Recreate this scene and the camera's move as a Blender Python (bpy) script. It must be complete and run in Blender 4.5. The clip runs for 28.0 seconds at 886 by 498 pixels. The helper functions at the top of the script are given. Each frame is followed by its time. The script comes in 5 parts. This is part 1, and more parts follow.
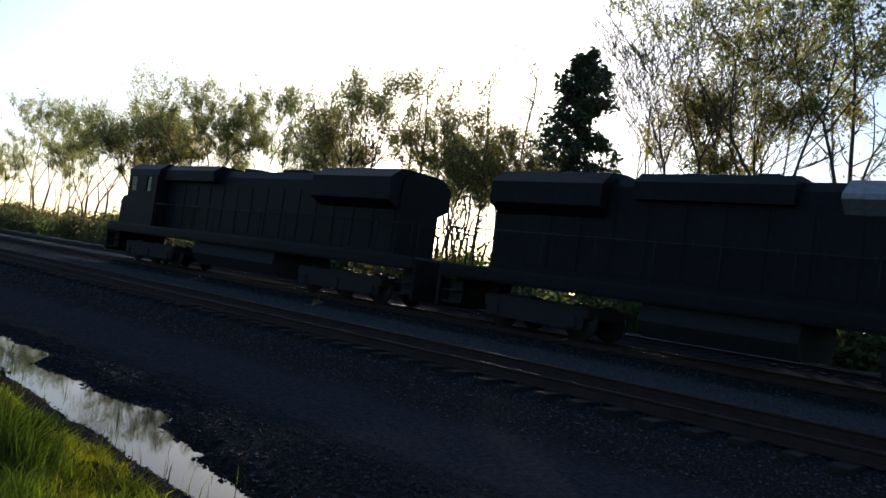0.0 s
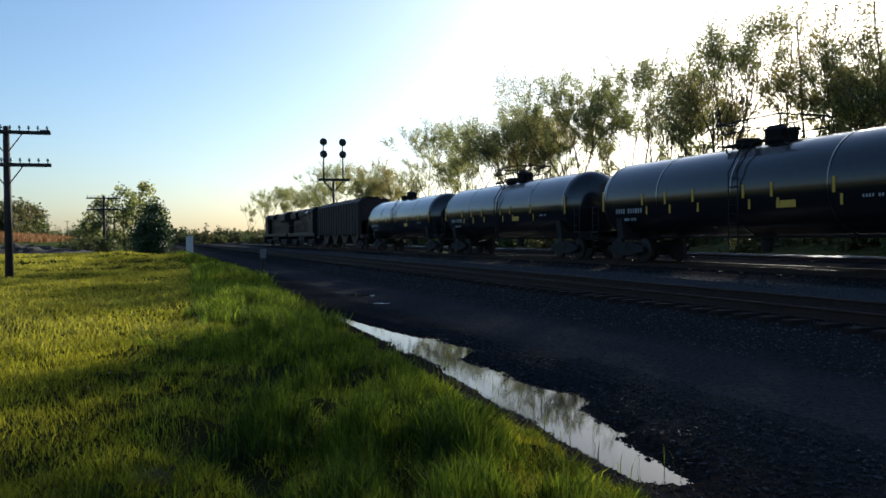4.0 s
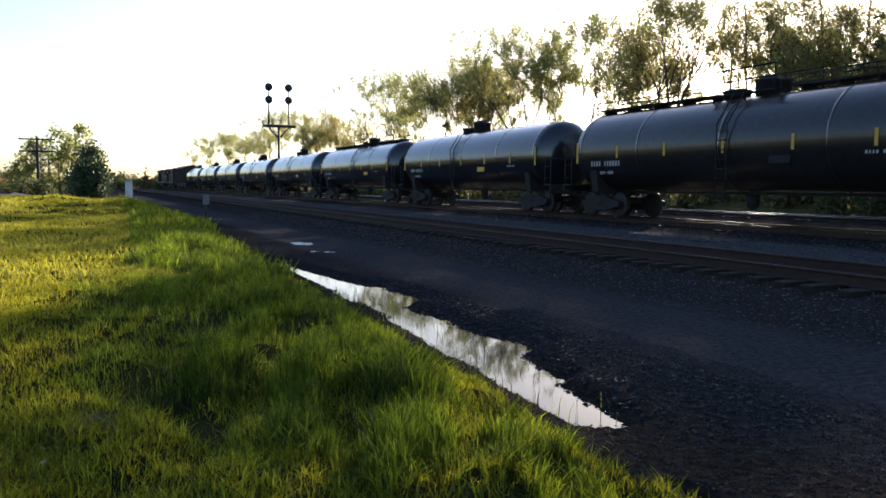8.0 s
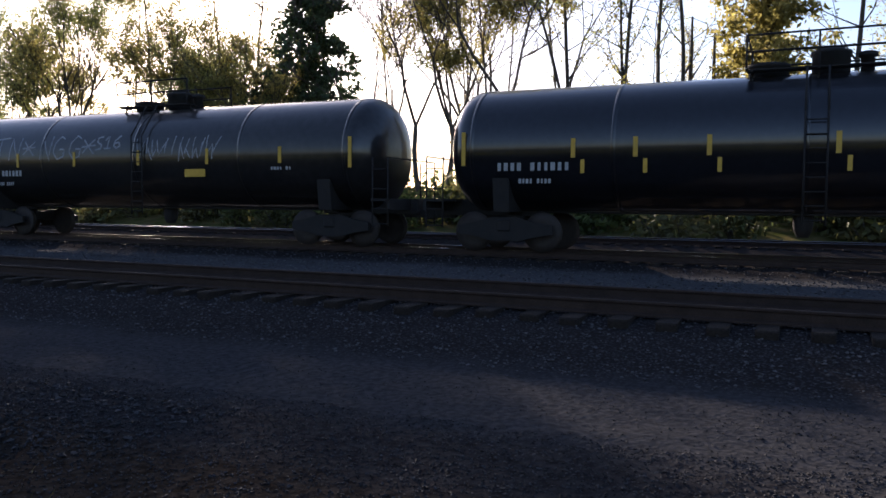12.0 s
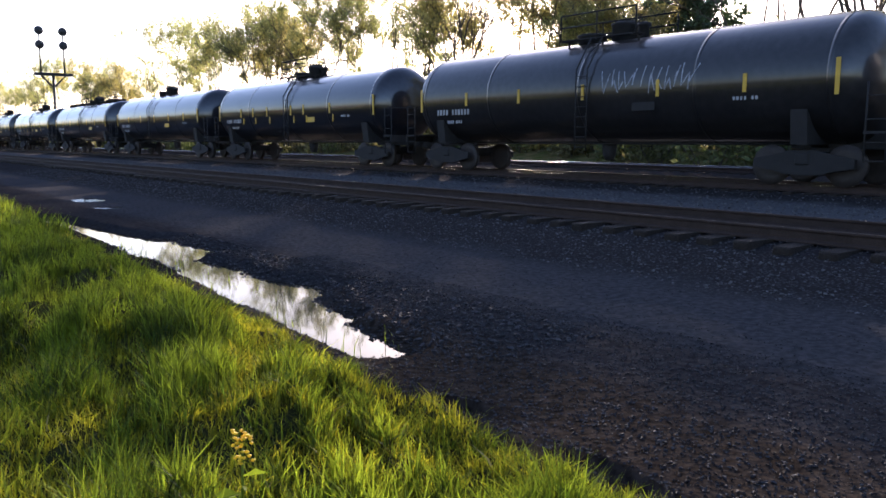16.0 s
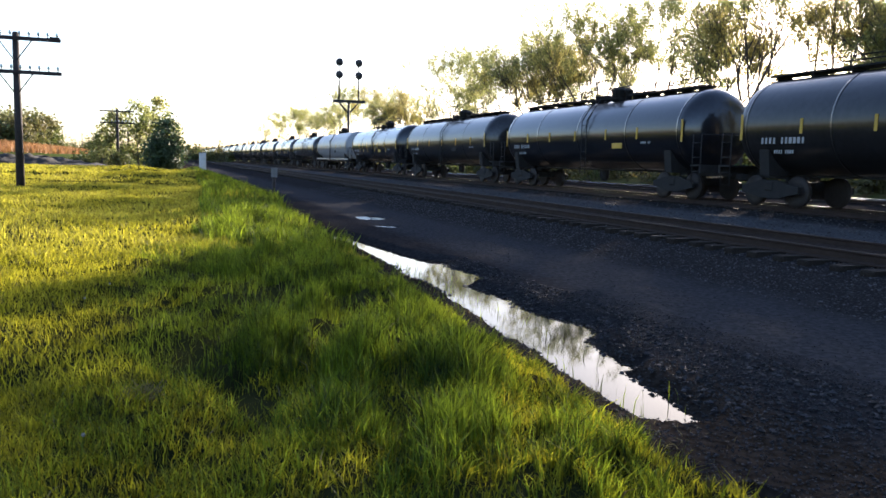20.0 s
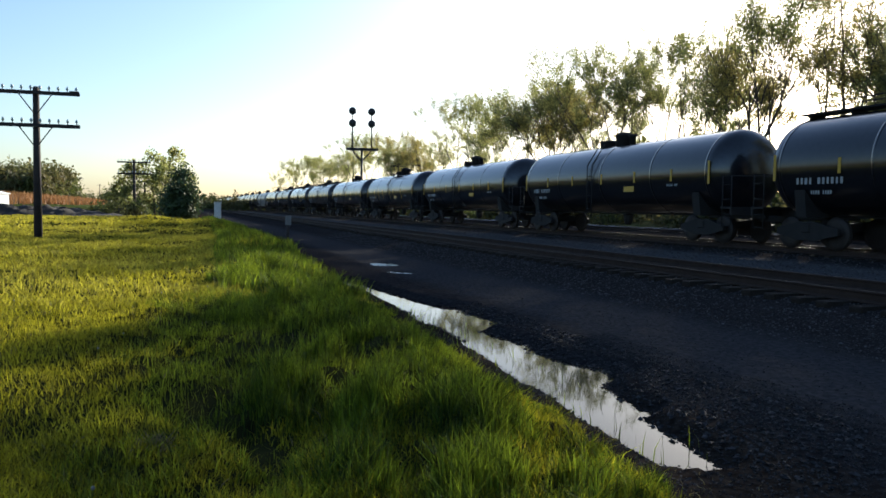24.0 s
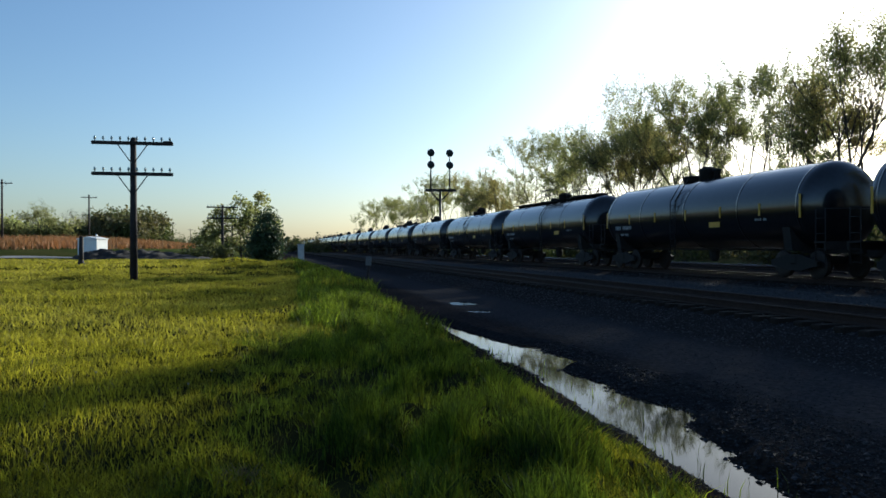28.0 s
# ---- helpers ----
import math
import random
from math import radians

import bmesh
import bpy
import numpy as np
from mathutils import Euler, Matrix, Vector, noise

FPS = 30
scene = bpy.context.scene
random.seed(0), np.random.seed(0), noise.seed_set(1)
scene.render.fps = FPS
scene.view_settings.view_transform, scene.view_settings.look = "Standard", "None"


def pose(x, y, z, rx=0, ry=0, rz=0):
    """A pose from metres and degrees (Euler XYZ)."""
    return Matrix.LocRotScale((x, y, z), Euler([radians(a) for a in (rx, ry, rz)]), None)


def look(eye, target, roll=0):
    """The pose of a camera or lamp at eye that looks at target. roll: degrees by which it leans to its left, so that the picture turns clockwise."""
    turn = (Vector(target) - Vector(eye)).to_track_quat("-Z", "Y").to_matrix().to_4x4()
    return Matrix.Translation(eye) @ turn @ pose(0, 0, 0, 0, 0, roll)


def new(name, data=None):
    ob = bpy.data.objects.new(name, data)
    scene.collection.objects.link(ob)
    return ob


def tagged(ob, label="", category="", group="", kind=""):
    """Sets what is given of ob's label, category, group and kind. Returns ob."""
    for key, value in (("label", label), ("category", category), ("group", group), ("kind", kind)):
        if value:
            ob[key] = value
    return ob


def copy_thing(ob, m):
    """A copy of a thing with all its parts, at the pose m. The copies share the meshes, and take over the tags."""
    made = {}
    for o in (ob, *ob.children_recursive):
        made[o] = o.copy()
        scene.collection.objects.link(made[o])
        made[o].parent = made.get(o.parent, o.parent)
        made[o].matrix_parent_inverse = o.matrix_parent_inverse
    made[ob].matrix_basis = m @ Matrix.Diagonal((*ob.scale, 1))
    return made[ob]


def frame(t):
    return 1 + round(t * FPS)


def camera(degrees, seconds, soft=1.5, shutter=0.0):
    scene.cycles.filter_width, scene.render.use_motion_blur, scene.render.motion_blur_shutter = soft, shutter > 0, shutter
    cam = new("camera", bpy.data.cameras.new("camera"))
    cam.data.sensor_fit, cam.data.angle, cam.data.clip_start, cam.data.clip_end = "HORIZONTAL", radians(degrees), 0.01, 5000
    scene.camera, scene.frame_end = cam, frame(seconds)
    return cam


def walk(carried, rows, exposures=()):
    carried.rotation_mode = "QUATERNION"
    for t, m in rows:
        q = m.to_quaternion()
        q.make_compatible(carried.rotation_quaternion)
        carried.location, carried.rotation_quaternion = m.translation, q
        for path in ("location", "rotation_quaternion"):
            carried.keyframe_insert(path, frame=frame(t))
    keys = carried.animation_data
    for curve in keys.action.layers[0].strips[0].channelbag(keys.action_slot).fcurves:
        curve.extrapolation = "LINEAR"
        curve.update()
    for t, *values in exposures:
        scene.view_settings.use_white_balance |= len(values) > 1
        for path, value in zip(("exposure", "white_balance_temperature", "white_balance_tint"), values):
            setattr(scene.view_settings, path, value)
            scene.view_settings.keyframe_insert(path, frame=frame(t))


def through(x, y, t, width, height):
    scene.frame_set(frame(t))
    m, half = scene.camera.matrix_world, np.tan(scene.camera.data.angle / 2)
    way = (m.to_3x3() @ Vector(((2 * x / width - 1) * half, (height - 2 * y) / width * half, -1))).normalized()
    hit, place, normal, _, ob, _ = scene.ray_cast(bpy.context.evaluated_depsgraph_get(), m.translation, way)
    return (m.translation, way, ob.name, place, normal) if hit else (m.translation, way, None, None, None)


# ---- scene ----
# World: y runs along the railway in the train's direction, x across it, rail heads at z = 0.
cam = camera(58.96, 28.0, soft=1.6)
PATH = [  # t, x, y, z, rx, ry, rz
    (0, 0.059, -0.077, 1.169, 92.12, -7.87, -48.04), (0.5, 0.028, -0.03, 1.161, 92.37, -7.8, -37.07), (0.8, 0.021, -0.036, 1.165, 92.85, -7.1, -31.2), (1, 0.017, -0.04, 1.169, 92.69, -6.56, -28.66),
    (1.5, -0.005, -0.045, 1.16, 93.04, -5.67, -25.17), (2, -0.038, -0.055, 1.162, 93, -4.67, -22.79), (2.5, -0.043, -0.049, 1.156, 92.12, -2.68, -20.28),
    (3, -0.041, -0.057, 1.165, 90.7, -0.41, -18.68), (3.5, -0.029, -0.046, 1.158, 89.74, 0.86, -19.24), (4, -0.043, -0.056, 1.168, 88.99, 0.81, -20.78),
    (4.5, -0.026, -0.075, 1.157, 88.39, 0.02, -24.21), (6.5, -0.05, -0.06, 1.151, 86.3, -0.52, -23.94), (7, -0.066, -0.078, 1.159, 85.9, -0.68, -23.98),
    (7.5, -0.057, -0.075, 1.153, 85.56, -0.57, -23.89), (8, -0.057, -0.081, 1.15, 85.38, -0.38, -24.65), (8.5, -0.042, -0.082, 1.149, 85.22, -0.6, -25.95),
    (9, -0.041, -0.079, 1.15, 85.31, -0.47, -26.35), (9.5, -0.043, -0.083, 1.152, 85.49, -0.45, -24.68), (10, -0.049, -0.094, 1.155, 85.7, -0.71, -25),
    (10.5, 0.001, -0.123, 1.148, 85.83, -1.24, -30.85), (11, 0.149, -0.151, 1.136, 85.79, -1.52, -47.4), (11.5, 0.192, -0.196, 1.09, 86.5, -0.92, -60.24),
    (12, 0.16, -0.242, 1.1, 86.79, -0.48, -65.52), (12.5, 0.184, -0.244, 1.09, 86.85, -0.37, -69.24), (13, 0.161, -0.328, 1.087, 86.57, -0.03, -73.04),
    (13.5, 0.114, -0.386, 1.09, 86.2, -0.34, -82.91), (14.2, 0.1, -0.41, 1.09, 84.9, 0.25, -88), (14.9, 0.11, -0.43, 1.09, 83.2, 0.9, -68.5),
    (15.5, 0.094, -0.423, 1.093, 82.25, 1.29, -48.92), (16, -0.005, -0.358, 1.088, 82.01, 0.06, -38.8), (16.5, -0.029, -0.313, 1.087, 81.8, -0.75, -33.39),
    (17, -0.023, -0.319, 1.106, 81.44, -1.61, -31.17), (17.5, 0.008, -0.194, 1.107, 81.12, -2.73, -29), (18, 0.067, 0.001, 1.106, 80.9, -3.96, -27.82),
    (18.5, 0.091, 0.107, 1.118, 81.51, -0.69, -23.95), (19, 0.092, 0.169, 1.131, 81.78, -1.28, -21.27), (19.5, 0.092, 0.168, 1.113, 82.71, -1.53, -20.24),
    (20, 0.091, 0.158, 1.118, 83.67, -1.4, -19.71), (20.5, 0.099, 0.173, 1.114, 84.52, -1.45, -19.39), (21, 0.103, 0.191, 1.112, 85.25, -1.08, -18.58),
    (21.5, 0.11, 0.185, 1.109, 85.79, -1.01, -18.24), (23.5, 0.108, 0.184, 1.11, 86.75, -0.65, -18.56), (24, 0.105, 0.183, 1.116, 86.98, -0.62, -18.77),
    (24.5, 0.097, 0.165, 1.11, 87.13, -0.82, -18.8), (25, 0.088, 0.162, 1.113, 87.06, -0.69, -18.98), (25.5, 0.096, 0.167, 1.11, 87.06, -0.19, -19.23),
    (26, 0.096, 0.157, 1.114, 86.92, 0.18, -19.53), (26.5, 0.094, 0.183, 1.103, 86.95, 0.61, -17.53), (27, 0.086, 0.18, 1.113, 87.16, 1.24, -13.19),
    (27.5, 0.089, 0.131, 1.116, 89.23, 1.31, -11.94), (28, 0.107, 0.099, 1.099, 89.86, 0.18, -13.02),
]
EXPOSURES = [(0.0, 0.9, 5900, 12), (1.0, 0.2, 5600, 9), (2.0, 0.1, 5500, 9), (3.0, 0.3, 5500, 8), (4.0, 0.9, 5700, 8), (6.5, 1.65, 6100, 14), (10.5, 1.85, 6300, 20),
             (12.0, 1.55, 6300, 24), (13.5, 1.55, 6200, 24), (16.0, 2.45, 6300, 26), (19.0, 2.5, 6300, 22), (21.0, 1.9, 6200, 15), (24.0, 1.35, 6000, 10), (26.0, 1.3, 5900, 9), (27.0, 1.25, 5900, 10), (28.0, 0.7, 5500, 5)]
walk(cam, [(t, pose(*p)) for t, *p in PATH], EXPOSURES)

# ---------------------------------------------------------------- light
SUN_AZ, SUN_EL = radians(46.8), radians(15.3)
world = bpy.data.worlds.new("evening_sky")
scene.world = world
world.use_nodes = True
wn = world.node_tree.nodes
sky = wn.new("ShaderNodeTexSky")
sky.sky_type, sky.sun_disc = "NISHITA", False
sky.sun_elevation, sky.sun_rotation = SUN_EL, SUN_AZ
sky.air_density, sky.dust_density, sky.ozone_density = 1.0, 1.3, 2.6
world.node_tree.links.new(sky.outputs[0], wn["Background"].inputs[0])
wn["Background"].inputs[1].default_value = 0.085
sun = new("sun", bpy.data.lights.new("sun", "SUN"))
sun.data.energy, sun.data.angle, sun.data.color = 5.0, radians(0.5), (1.0, 0.88, 0.68)
sun_dir = Vector((math.sin(SUN_AZ) * math.cos(SUN_EL), math.cos(SUN_AZ) * math.cos(SUN_EL), math.sin(SUN_EL)))
sun.matrix_world = look(sun_dir * 200, (0, 0, 0))


# ---------------------------------------------------------------- materials
def mat(name, colour, rough=0.8, metal=0.0, scale=4.0, vary=0.25, bump=0.0, coat=0.0, second=None, detail_scale=None, coat_ior=1.5,
        spread=0.0, through=0.0, spec=0.5):
    """Principled surface; colour varies at two scales, with relief, and a little from piece to piece (spread)."""
    m = bpy.data.materials.new(name)
    m.use_nodes = True
    nt = m.node_tree
    n, link = nt.nodes, nt.links.new
    b = n["Principled BSDF"]
    b.inputs["Roughness"].default_value, b.inputs["Metallic"].default_value = rough, metal
    b.inputs["Specular IOR Level"].default_value = spec
    b.inputs["Coat Weight"].default_value, b.inputs["Coat Roughness"].default_value = coat, 0.13
    b.inputs["Coat IOR"].default_value = coat_ior
    geo = n.new("ShaderNodeTexCoord")
    big, fine = n.new("ShaderNodeTexNoise"), n.new("ShaderNodeTexNoise")
    for tex, s in ((big, scale), (fine, detail_scale or scale * 9)):
        tex.inputs["Scale"].default_value, tex.inputs["Detail"].default_value = s, 5
        link(geo.outputs["Object"], tex.inputs["Vector"])
    c2 = second or tuple(c * (1 - vary) for c in colour)
    mix = n.new("ShaderNodeMix")
    mix.data_type = "RGBA"
    mix.inputs[6].default_value, mix.inputs[7].default_value = (*colour, 1), (*c2, 1)
    ramp = n.new("ShaderNodeMapRange")
    ramp.inputs[1].default_value, ramp.inputs[2].default_value = 0.36, 0.64
    link(big.outputs[0], ramp.inputs[0])
    link(ramp.outputs[0], mix.inputs[0])
    hsv = n.new("ShaderNodeHueSaturation")
    link(mix.outputs[2], hsv.inputs["Color"])
    val = n.new("ShaderNodeMapRange")
    val.inputs[3].default_value, val.inputs[4].default_value = 1 - vary, 1 + vary
    val.inputs[1].default_value, val.inputs[2].default_value = 0.3, 0.7
    link(fine.outputs[0], val.inputs[0])
    if spread:
        info, add = n.new("ShaderNodeNewGeometry"), n.new("ShaderNodeMath")
        rnd = n.new("ShaderNodeMapRange")
        rnd.inputs[3].default_value, rnd.inputs[4].default_value = 1 - spread, 1 + spread
        link(info.outputs["Random Per Island"], rnd.inputs[0])
        add.operation = "MULTIPLY"
        link(val.outputs[0], add.inputs[0]), link(rnd.outputs[0], add.inputs[1])
        link(add.outputs[0], hsv.inputs["Value"])
    else:
        link(val.outputs[0], hsv.inputs["Value"])
    link(hsv.outputs[0], b.inputs["Base Color"])
    if bump:
        bp = n.new("ShaderNodeBump")
        bp.inputs["Strength"].default_value, bp.inputs["Distance"].default_value = bump, 0.02
        link(fine.outputs[0], bp.inputs["Height"])
        link(bp.outputs[0], b.inputs["Normal"])
    if through:  # thin leaf: light passes
        tr, ms, out = n.new("ShaderNodeBsdfTranslucent"), n.new("ShaderNodeMixShader"), n["Material Output"]
        link(hsv.outputs[0], tr.inputs[0])
        ms.inputs[0].default_value = through
        link(b.outputs[0], ms.inputs[1]), link(tr.outputs[0], ms.inputs[2]), link(ms.outputs[0], out.inputs[0])
    return m


def ground_mat():
    """Soil and thatch on the field, cinders and gravel between, grey ballast by the tracks, scrub behind."""
    m = bpy.data.materials.new("ground")
    m.use_nodes = True
    n, link = m.node_tree.nodes, m.node_tree.links.new
    b = n["Principled BSDF"]
    b.inputs["Roughness"].default_value, b.inputs["Specular IOR Level"].default_value = 1.0, 0.0
    geo, sep = n.new("ShaderNodeNewGeometry"), n.new("ShaderNodeSeparateXYZ")
    link(geo.outputs["Position"], sep.inputs[0])

    def noise_tex(s, detail=6):
        t = n.new("ShaderNodeTexNoise")
        t.inputs["Scale"].default_value, t.inputs["Detail"].default_value = s, detail
        link(geo.outputs["Position"], t.inputs["Vector"])
        return t.outputs[0]

    def rng(v, a, c, lo=0.0, hi=1.0):
        r = n.new("ShaderNodeMapRange")
        for i, x in enumerate((a, c, lo, hi)):
            r.inputs[i + 1].default_value = x
        link(v, r.inputs[0])
        return r.outputs[0]

    def blend(f, a, c):
        x = n.new("ShaderNodeMix")
        x.data_type = "RGBA"
        link(f, x.inputs[0])
        for i, v in ((6, a), (7, c)):
            if isinstance(v, tuple):
                x.inputs[i].default_value = (*v, 1)
            else:
                link(v, x.inputs[i])
        return x.outputs[2]

    def plus(a, c, k):
        x = n.new("ShaderNodeMath")
        x.operation = "MULTIPLY_ADD"
        link(a, x.inputs[0])
        x.inputs[1].default_value = k
        link(c, x.inputs[2])
        return x.outputs[0]

    n1, n2, n3 = noise_tex(1.3), noise_tex(14), noise_tex(0.12)
    stone = n.new("ShaderNodeTexVoronoi")
    stone.inputs["Scale"].default_value = 26
    link(geo.outputs["Position"], stone.inputs["Vector"])
    wob = plus(n1, sep.outputs[0], 0.8)  # x + 0.8 * noise
    soil = blend(rng(n1, 0.35, 0.65), (0.017, 0.019, 0.007), (0.042, 0.04, 0.014))
    mud = blend(rng(n2, 0.35, 0.65), (0.014, 0.011, 0.009), (0.034, 0.027, 0.022))
    cinder = blend(rng(n2, 0.3, 0.7), (0.013, 0.012, 0.013), (0.031, 0.03, 0.031))
    dust = blend(rng(n2, 0.35, 0.65), (0.026, 0.026, 0.028), (0.046, 0.046, 0.049))
    ballast = blend(rng(stone.outputs["Distance"], 0.0, 0.5), (0.062, 0.059, 0.059), (0.02, 0.018, 0.018))
    scrub = blend(rng(n1, 0.35, 0.65), (0.06, 0.07, 0.02), (0.14, 0.11, 0.05))
    far = blend(rng(n3, 0.4, 0.6), (0.045, 0.065, 0.02), (0.075, 0.08, 0.03))
    c = blend(rng(sep.outputs[1], 60, 140), soil, far)
    c = blend(rng(wob, 2.75, 3.1), c, mud)
    c = blend(rng(wob, 4.1, 4.6), c, cinder)
    road_in = rng(wob, 5.2, 5.9)
    c = blend(road_in, c, dust)
    c = blend(rng(wob, 7.4, 8.1), c, ballast)
    band = rng(wob, 12.4, 12.8)
    c = blend(band, c, blend(rng(n2, 0.35, 0.65), (0.045, 0.045, 0.047), (0.075, 0.075, 0.077)))
    c = blend(rng(wob, 17.2, 17.8), c, ballast)
    c = blend(rng(wob, 31.0, 32.0), c, scrub)
    link(c, b.inputs["Base Color"])
    bp = n.new("ShaderNodeBump")
    bp.inputs["Strength"].default_value, bp.inputs["Distance"].default_value = 0.35, 0.02
    link(stone.outputs["Distance"], bp.inputs["Height"])
    link(bp.outputs[0], b.inputs["Normal"])
    return m


def water_mat():
    m = bpy.data.materials.new("ditch_water")
    m.use_nodes = True
    n, link = m.node_tree.nodes, m.node_tree.links.new
    b = n["Principled BSDF"]
    b.inputs["Base Color"].default_value = (0.035, 0.03, 0.022, 1)
    b.inputs["Roughness"].default_value, b.inputs["IOR"].default_value = 0.035, 1.17
    tex, bp = n.new("ShaderNodeTexNoise"), n.new("ShaderNodeBump")
    tex.inputs["Scale"].default_value = 5
    bp.inputs["Strength"].default_value, bp.inputs["Distance"].default_value = 0.012, 0.01
    link(tex.outputs[0], bp.inputs["Height"]), link(bp.outputs[0], b.inputs["Normal"])
    return m


def clear_glass():
    """Thin window glass: mostly passes light, with a sheen."""
    m = bpy.data.materials.new("clear_cab_glass")
    m.use_nodes = True
    n, link = m.node_tree.nodes, m.node_tree.links.new
    tr, gl, ms = n.new("ShaderNodeBsdfTransparent"), n.new("ShaderNodeBsdfGlossy"), n.new("ShaderNodeMixShader")
    tr.inputs[0].default_value = (0.8, 0.84, 0.84, 1)
    gl.inputs["Roughness"].default_value, ms.inputs[0].default_value = 0.04, 0.08
    link(tr.outputs[0], ms.inputs[1]), link(gl.outputs[0], ms.inputs[2]), link(ms.outputs[0], n["Material Output"].inputs[0])
    return m


M = dict(
    ground=ground_mat(), water=water_mat(),
    blade=mat("grass_blade", (0.19, 0.185, 0.008), 0.7, scale=1.2, vary=0.3, second=(0.35, 0.32, 0.016), spread=0.65, through=0.72),
    # mown field blades, with extra low-sun brightness and yellow put into their colour
    mown=mat("sunlit_mown_blade", (0.24, 0.225, 0.014), 0.8, scale=0.35, vary=0.25, second=(0.32, 0.29, 0.03), spread=0.4, through=0.6),
    lush=mat("lush_grass_blade", (0.07, 0.092, 0.006), 0.7, scale=2.2, vary=0.3, second=(0.205, 0.235, 0.012), spread=0.75, through=0.7),
    blade_dry=mat("dry_stalk", (0.2, 0.17, 0.07), 0.8, scale=1, vary=0.2, spread=0.3, through=0.3),
    reed=mat("sedge_blade", (0.042, 0.07, 0.005), 0.7, scale=2.2, vary=0.3, second=(0.175, 0.225, 0.012), spread=0.8, through=0.66),
    stone=mat("ballast_stone", (0.075, 0.072, 0.073), 0.95, scale=9, vary=0.25, spread=0.5, spec=0.1),
    grit=mat("cinder_grit", (0.036, 0.035, 0.037), 0.9, scale=9, vary=0.25, spread=0.6, spec=0.15),
    tie=mat("creosoted_tie", (0.028, 0.022, 0.018), 0.95, scale=5, vary=0.35, bump=0.5, spec=0.1),
    rail=mat("rail_steel", (0.04, 0.025, 0.019), 0.85, 0.0, scale=6, vary=0.3, bump=0.2, spec=0.2),
    railhead=mat("polished_rail_head", (0.4, 0.39, 0.38), 0.12, 1.0, scale=20, vary=0.1),
    tank=mat("black_tank_paint", (0.008, 0.008, 0.01), 0.3, scale=0.7, vary=0.25, coat=1.0, coat_ior=1.5, spec=0.2),
    tank_worn=mat("weathered_black_paint", (0.014, 0.0125, 0.012), 0.4, scale=0.6, vary=0.35, coat=0.8, coat_ior=1.5, spec=0.2),
    tank_grey=mat("light_grey_tank_paint", (0.27, 0.27, 0.275), 0.38, scale=0.6, vary=0.07, coat=0.2),
    under=mat("dark_running_gear", (0.012, 0.01, 0.009), 0.85, 0.0, scale=5, vary=0.35, bump=0.2),
    wheel=mat("wheel_steel", (0.03, 0.022, 0.018), 0.7, 0.2, scale=8, vary=0.3),
    yellow=mat("yellow_reflective_strip", (0.5, 0.29, 0.02), 0.4, scale=6, vary=0.12),
    white=mat("white_stencil_paint", (0.3, 0.3, 0.3), 0.6, scale=9, vary=0.15),
    chalk=mat("white_spray_paint", (0.28, 0.28, 0.3), 0.7, scale=3, vary=0.2),
    loco=mat("dark_locomotive_paint", (0.009, 0.0085, 0.01), 0.55, scale=0.8, vary=0.3, bump=0.03, spec=0.15),
    loco_cab=mat("grey_cab_paint", (0.2, 0.2, 0.215), 0.4, scale=0.8, vary=0.2),
    clear_glass=clear_glass(),
    glass=mat("cab_window_glass", (0.02, 0.025, 0.03), 0.05, scale=2, vary=0.1, coat=0.2),
    hopper=mat("brown_hopper_paint", (0.03, 0.018, 0.014), 0.7, scale=0.7, vary=0.35, bump=0.05),
    pole=mat("weathered_pole_wood", (0.035, 0.026, 0.024), 0.85, scale=3, vary=0.4, bump=0.4),
    insulator=mat("glass_insulator", (0.45, 0.55, 0.55), 0.12, scale=9, vary=0.1),
    iron=mat("black_iron", (0.03, 0.03, 0.032), 0.55, 0.3, scale=6, vary=0.25),
    silver=mat("aluminium_paint", (0.55, 0.56, 0.57), 0.45, 0.3, scale=3, vary=0.12),
    box=mat("white_enamel_siding", (0.78, 0.78, 0.76), 0.5, scale=2, vary=0.08),
    bark=mat("tree_bark", (0.085, 0.07, 0.055), 0.9, scale=4, vary=0.35, bump=0.5),
    leaf=mat("spring_leaf", (0.2, 0.225, 0.075), 0.6, scale=0.3, vary=0.2, second=(0.27, 0.26, 0.09), spread=0.4, through=0.75),
    leaf_gold=mat("yellow_green_leaf", (0.31, 0.27, 0.085), 0.6, scale=0.3, vary=0.2, spread=0.4, through=0.75),
    needle=mat("dark_needle_foliage", (0.05, 0.08, 0.03), 0.7, scale=0.5, vary=0.25, spread=0.4, through=0.2),
    brush=mat("scrub_leaf", (0.075, 0.1, 0.025), 0.7, scale=0.2, vary=0.25, second=(0.13, 0.11, 0.04), spread=0.4, through=0.4),
    tallgrass=mat("dry_prairie_grass", (0.3, 0.135, 0.05), 0.85, scale=0.15, vary=0.25, second=(0.22, 0.12, 0.045), spread=0.3, through=0.3),
    dirt=mat("dark_turned_earth", (0.016, 0.012, 0.01), 0.95, scale=1.2, vary=0.4, bump=0.8),
    asphalt=mat("country_road_asphalt", (0.17, 0.165, 0.16), 0.85, scale=3, vary=0.15),
    plate=mat("dull_grey_plate", (0.16, 0.155, 0.15), 0.6, scale=5, vary=0.2),
    petal=mat("yellow_petals", (0.9, 0.62, 0.01), 0.6, scale=9, vary=0.15, through=0.3),
)


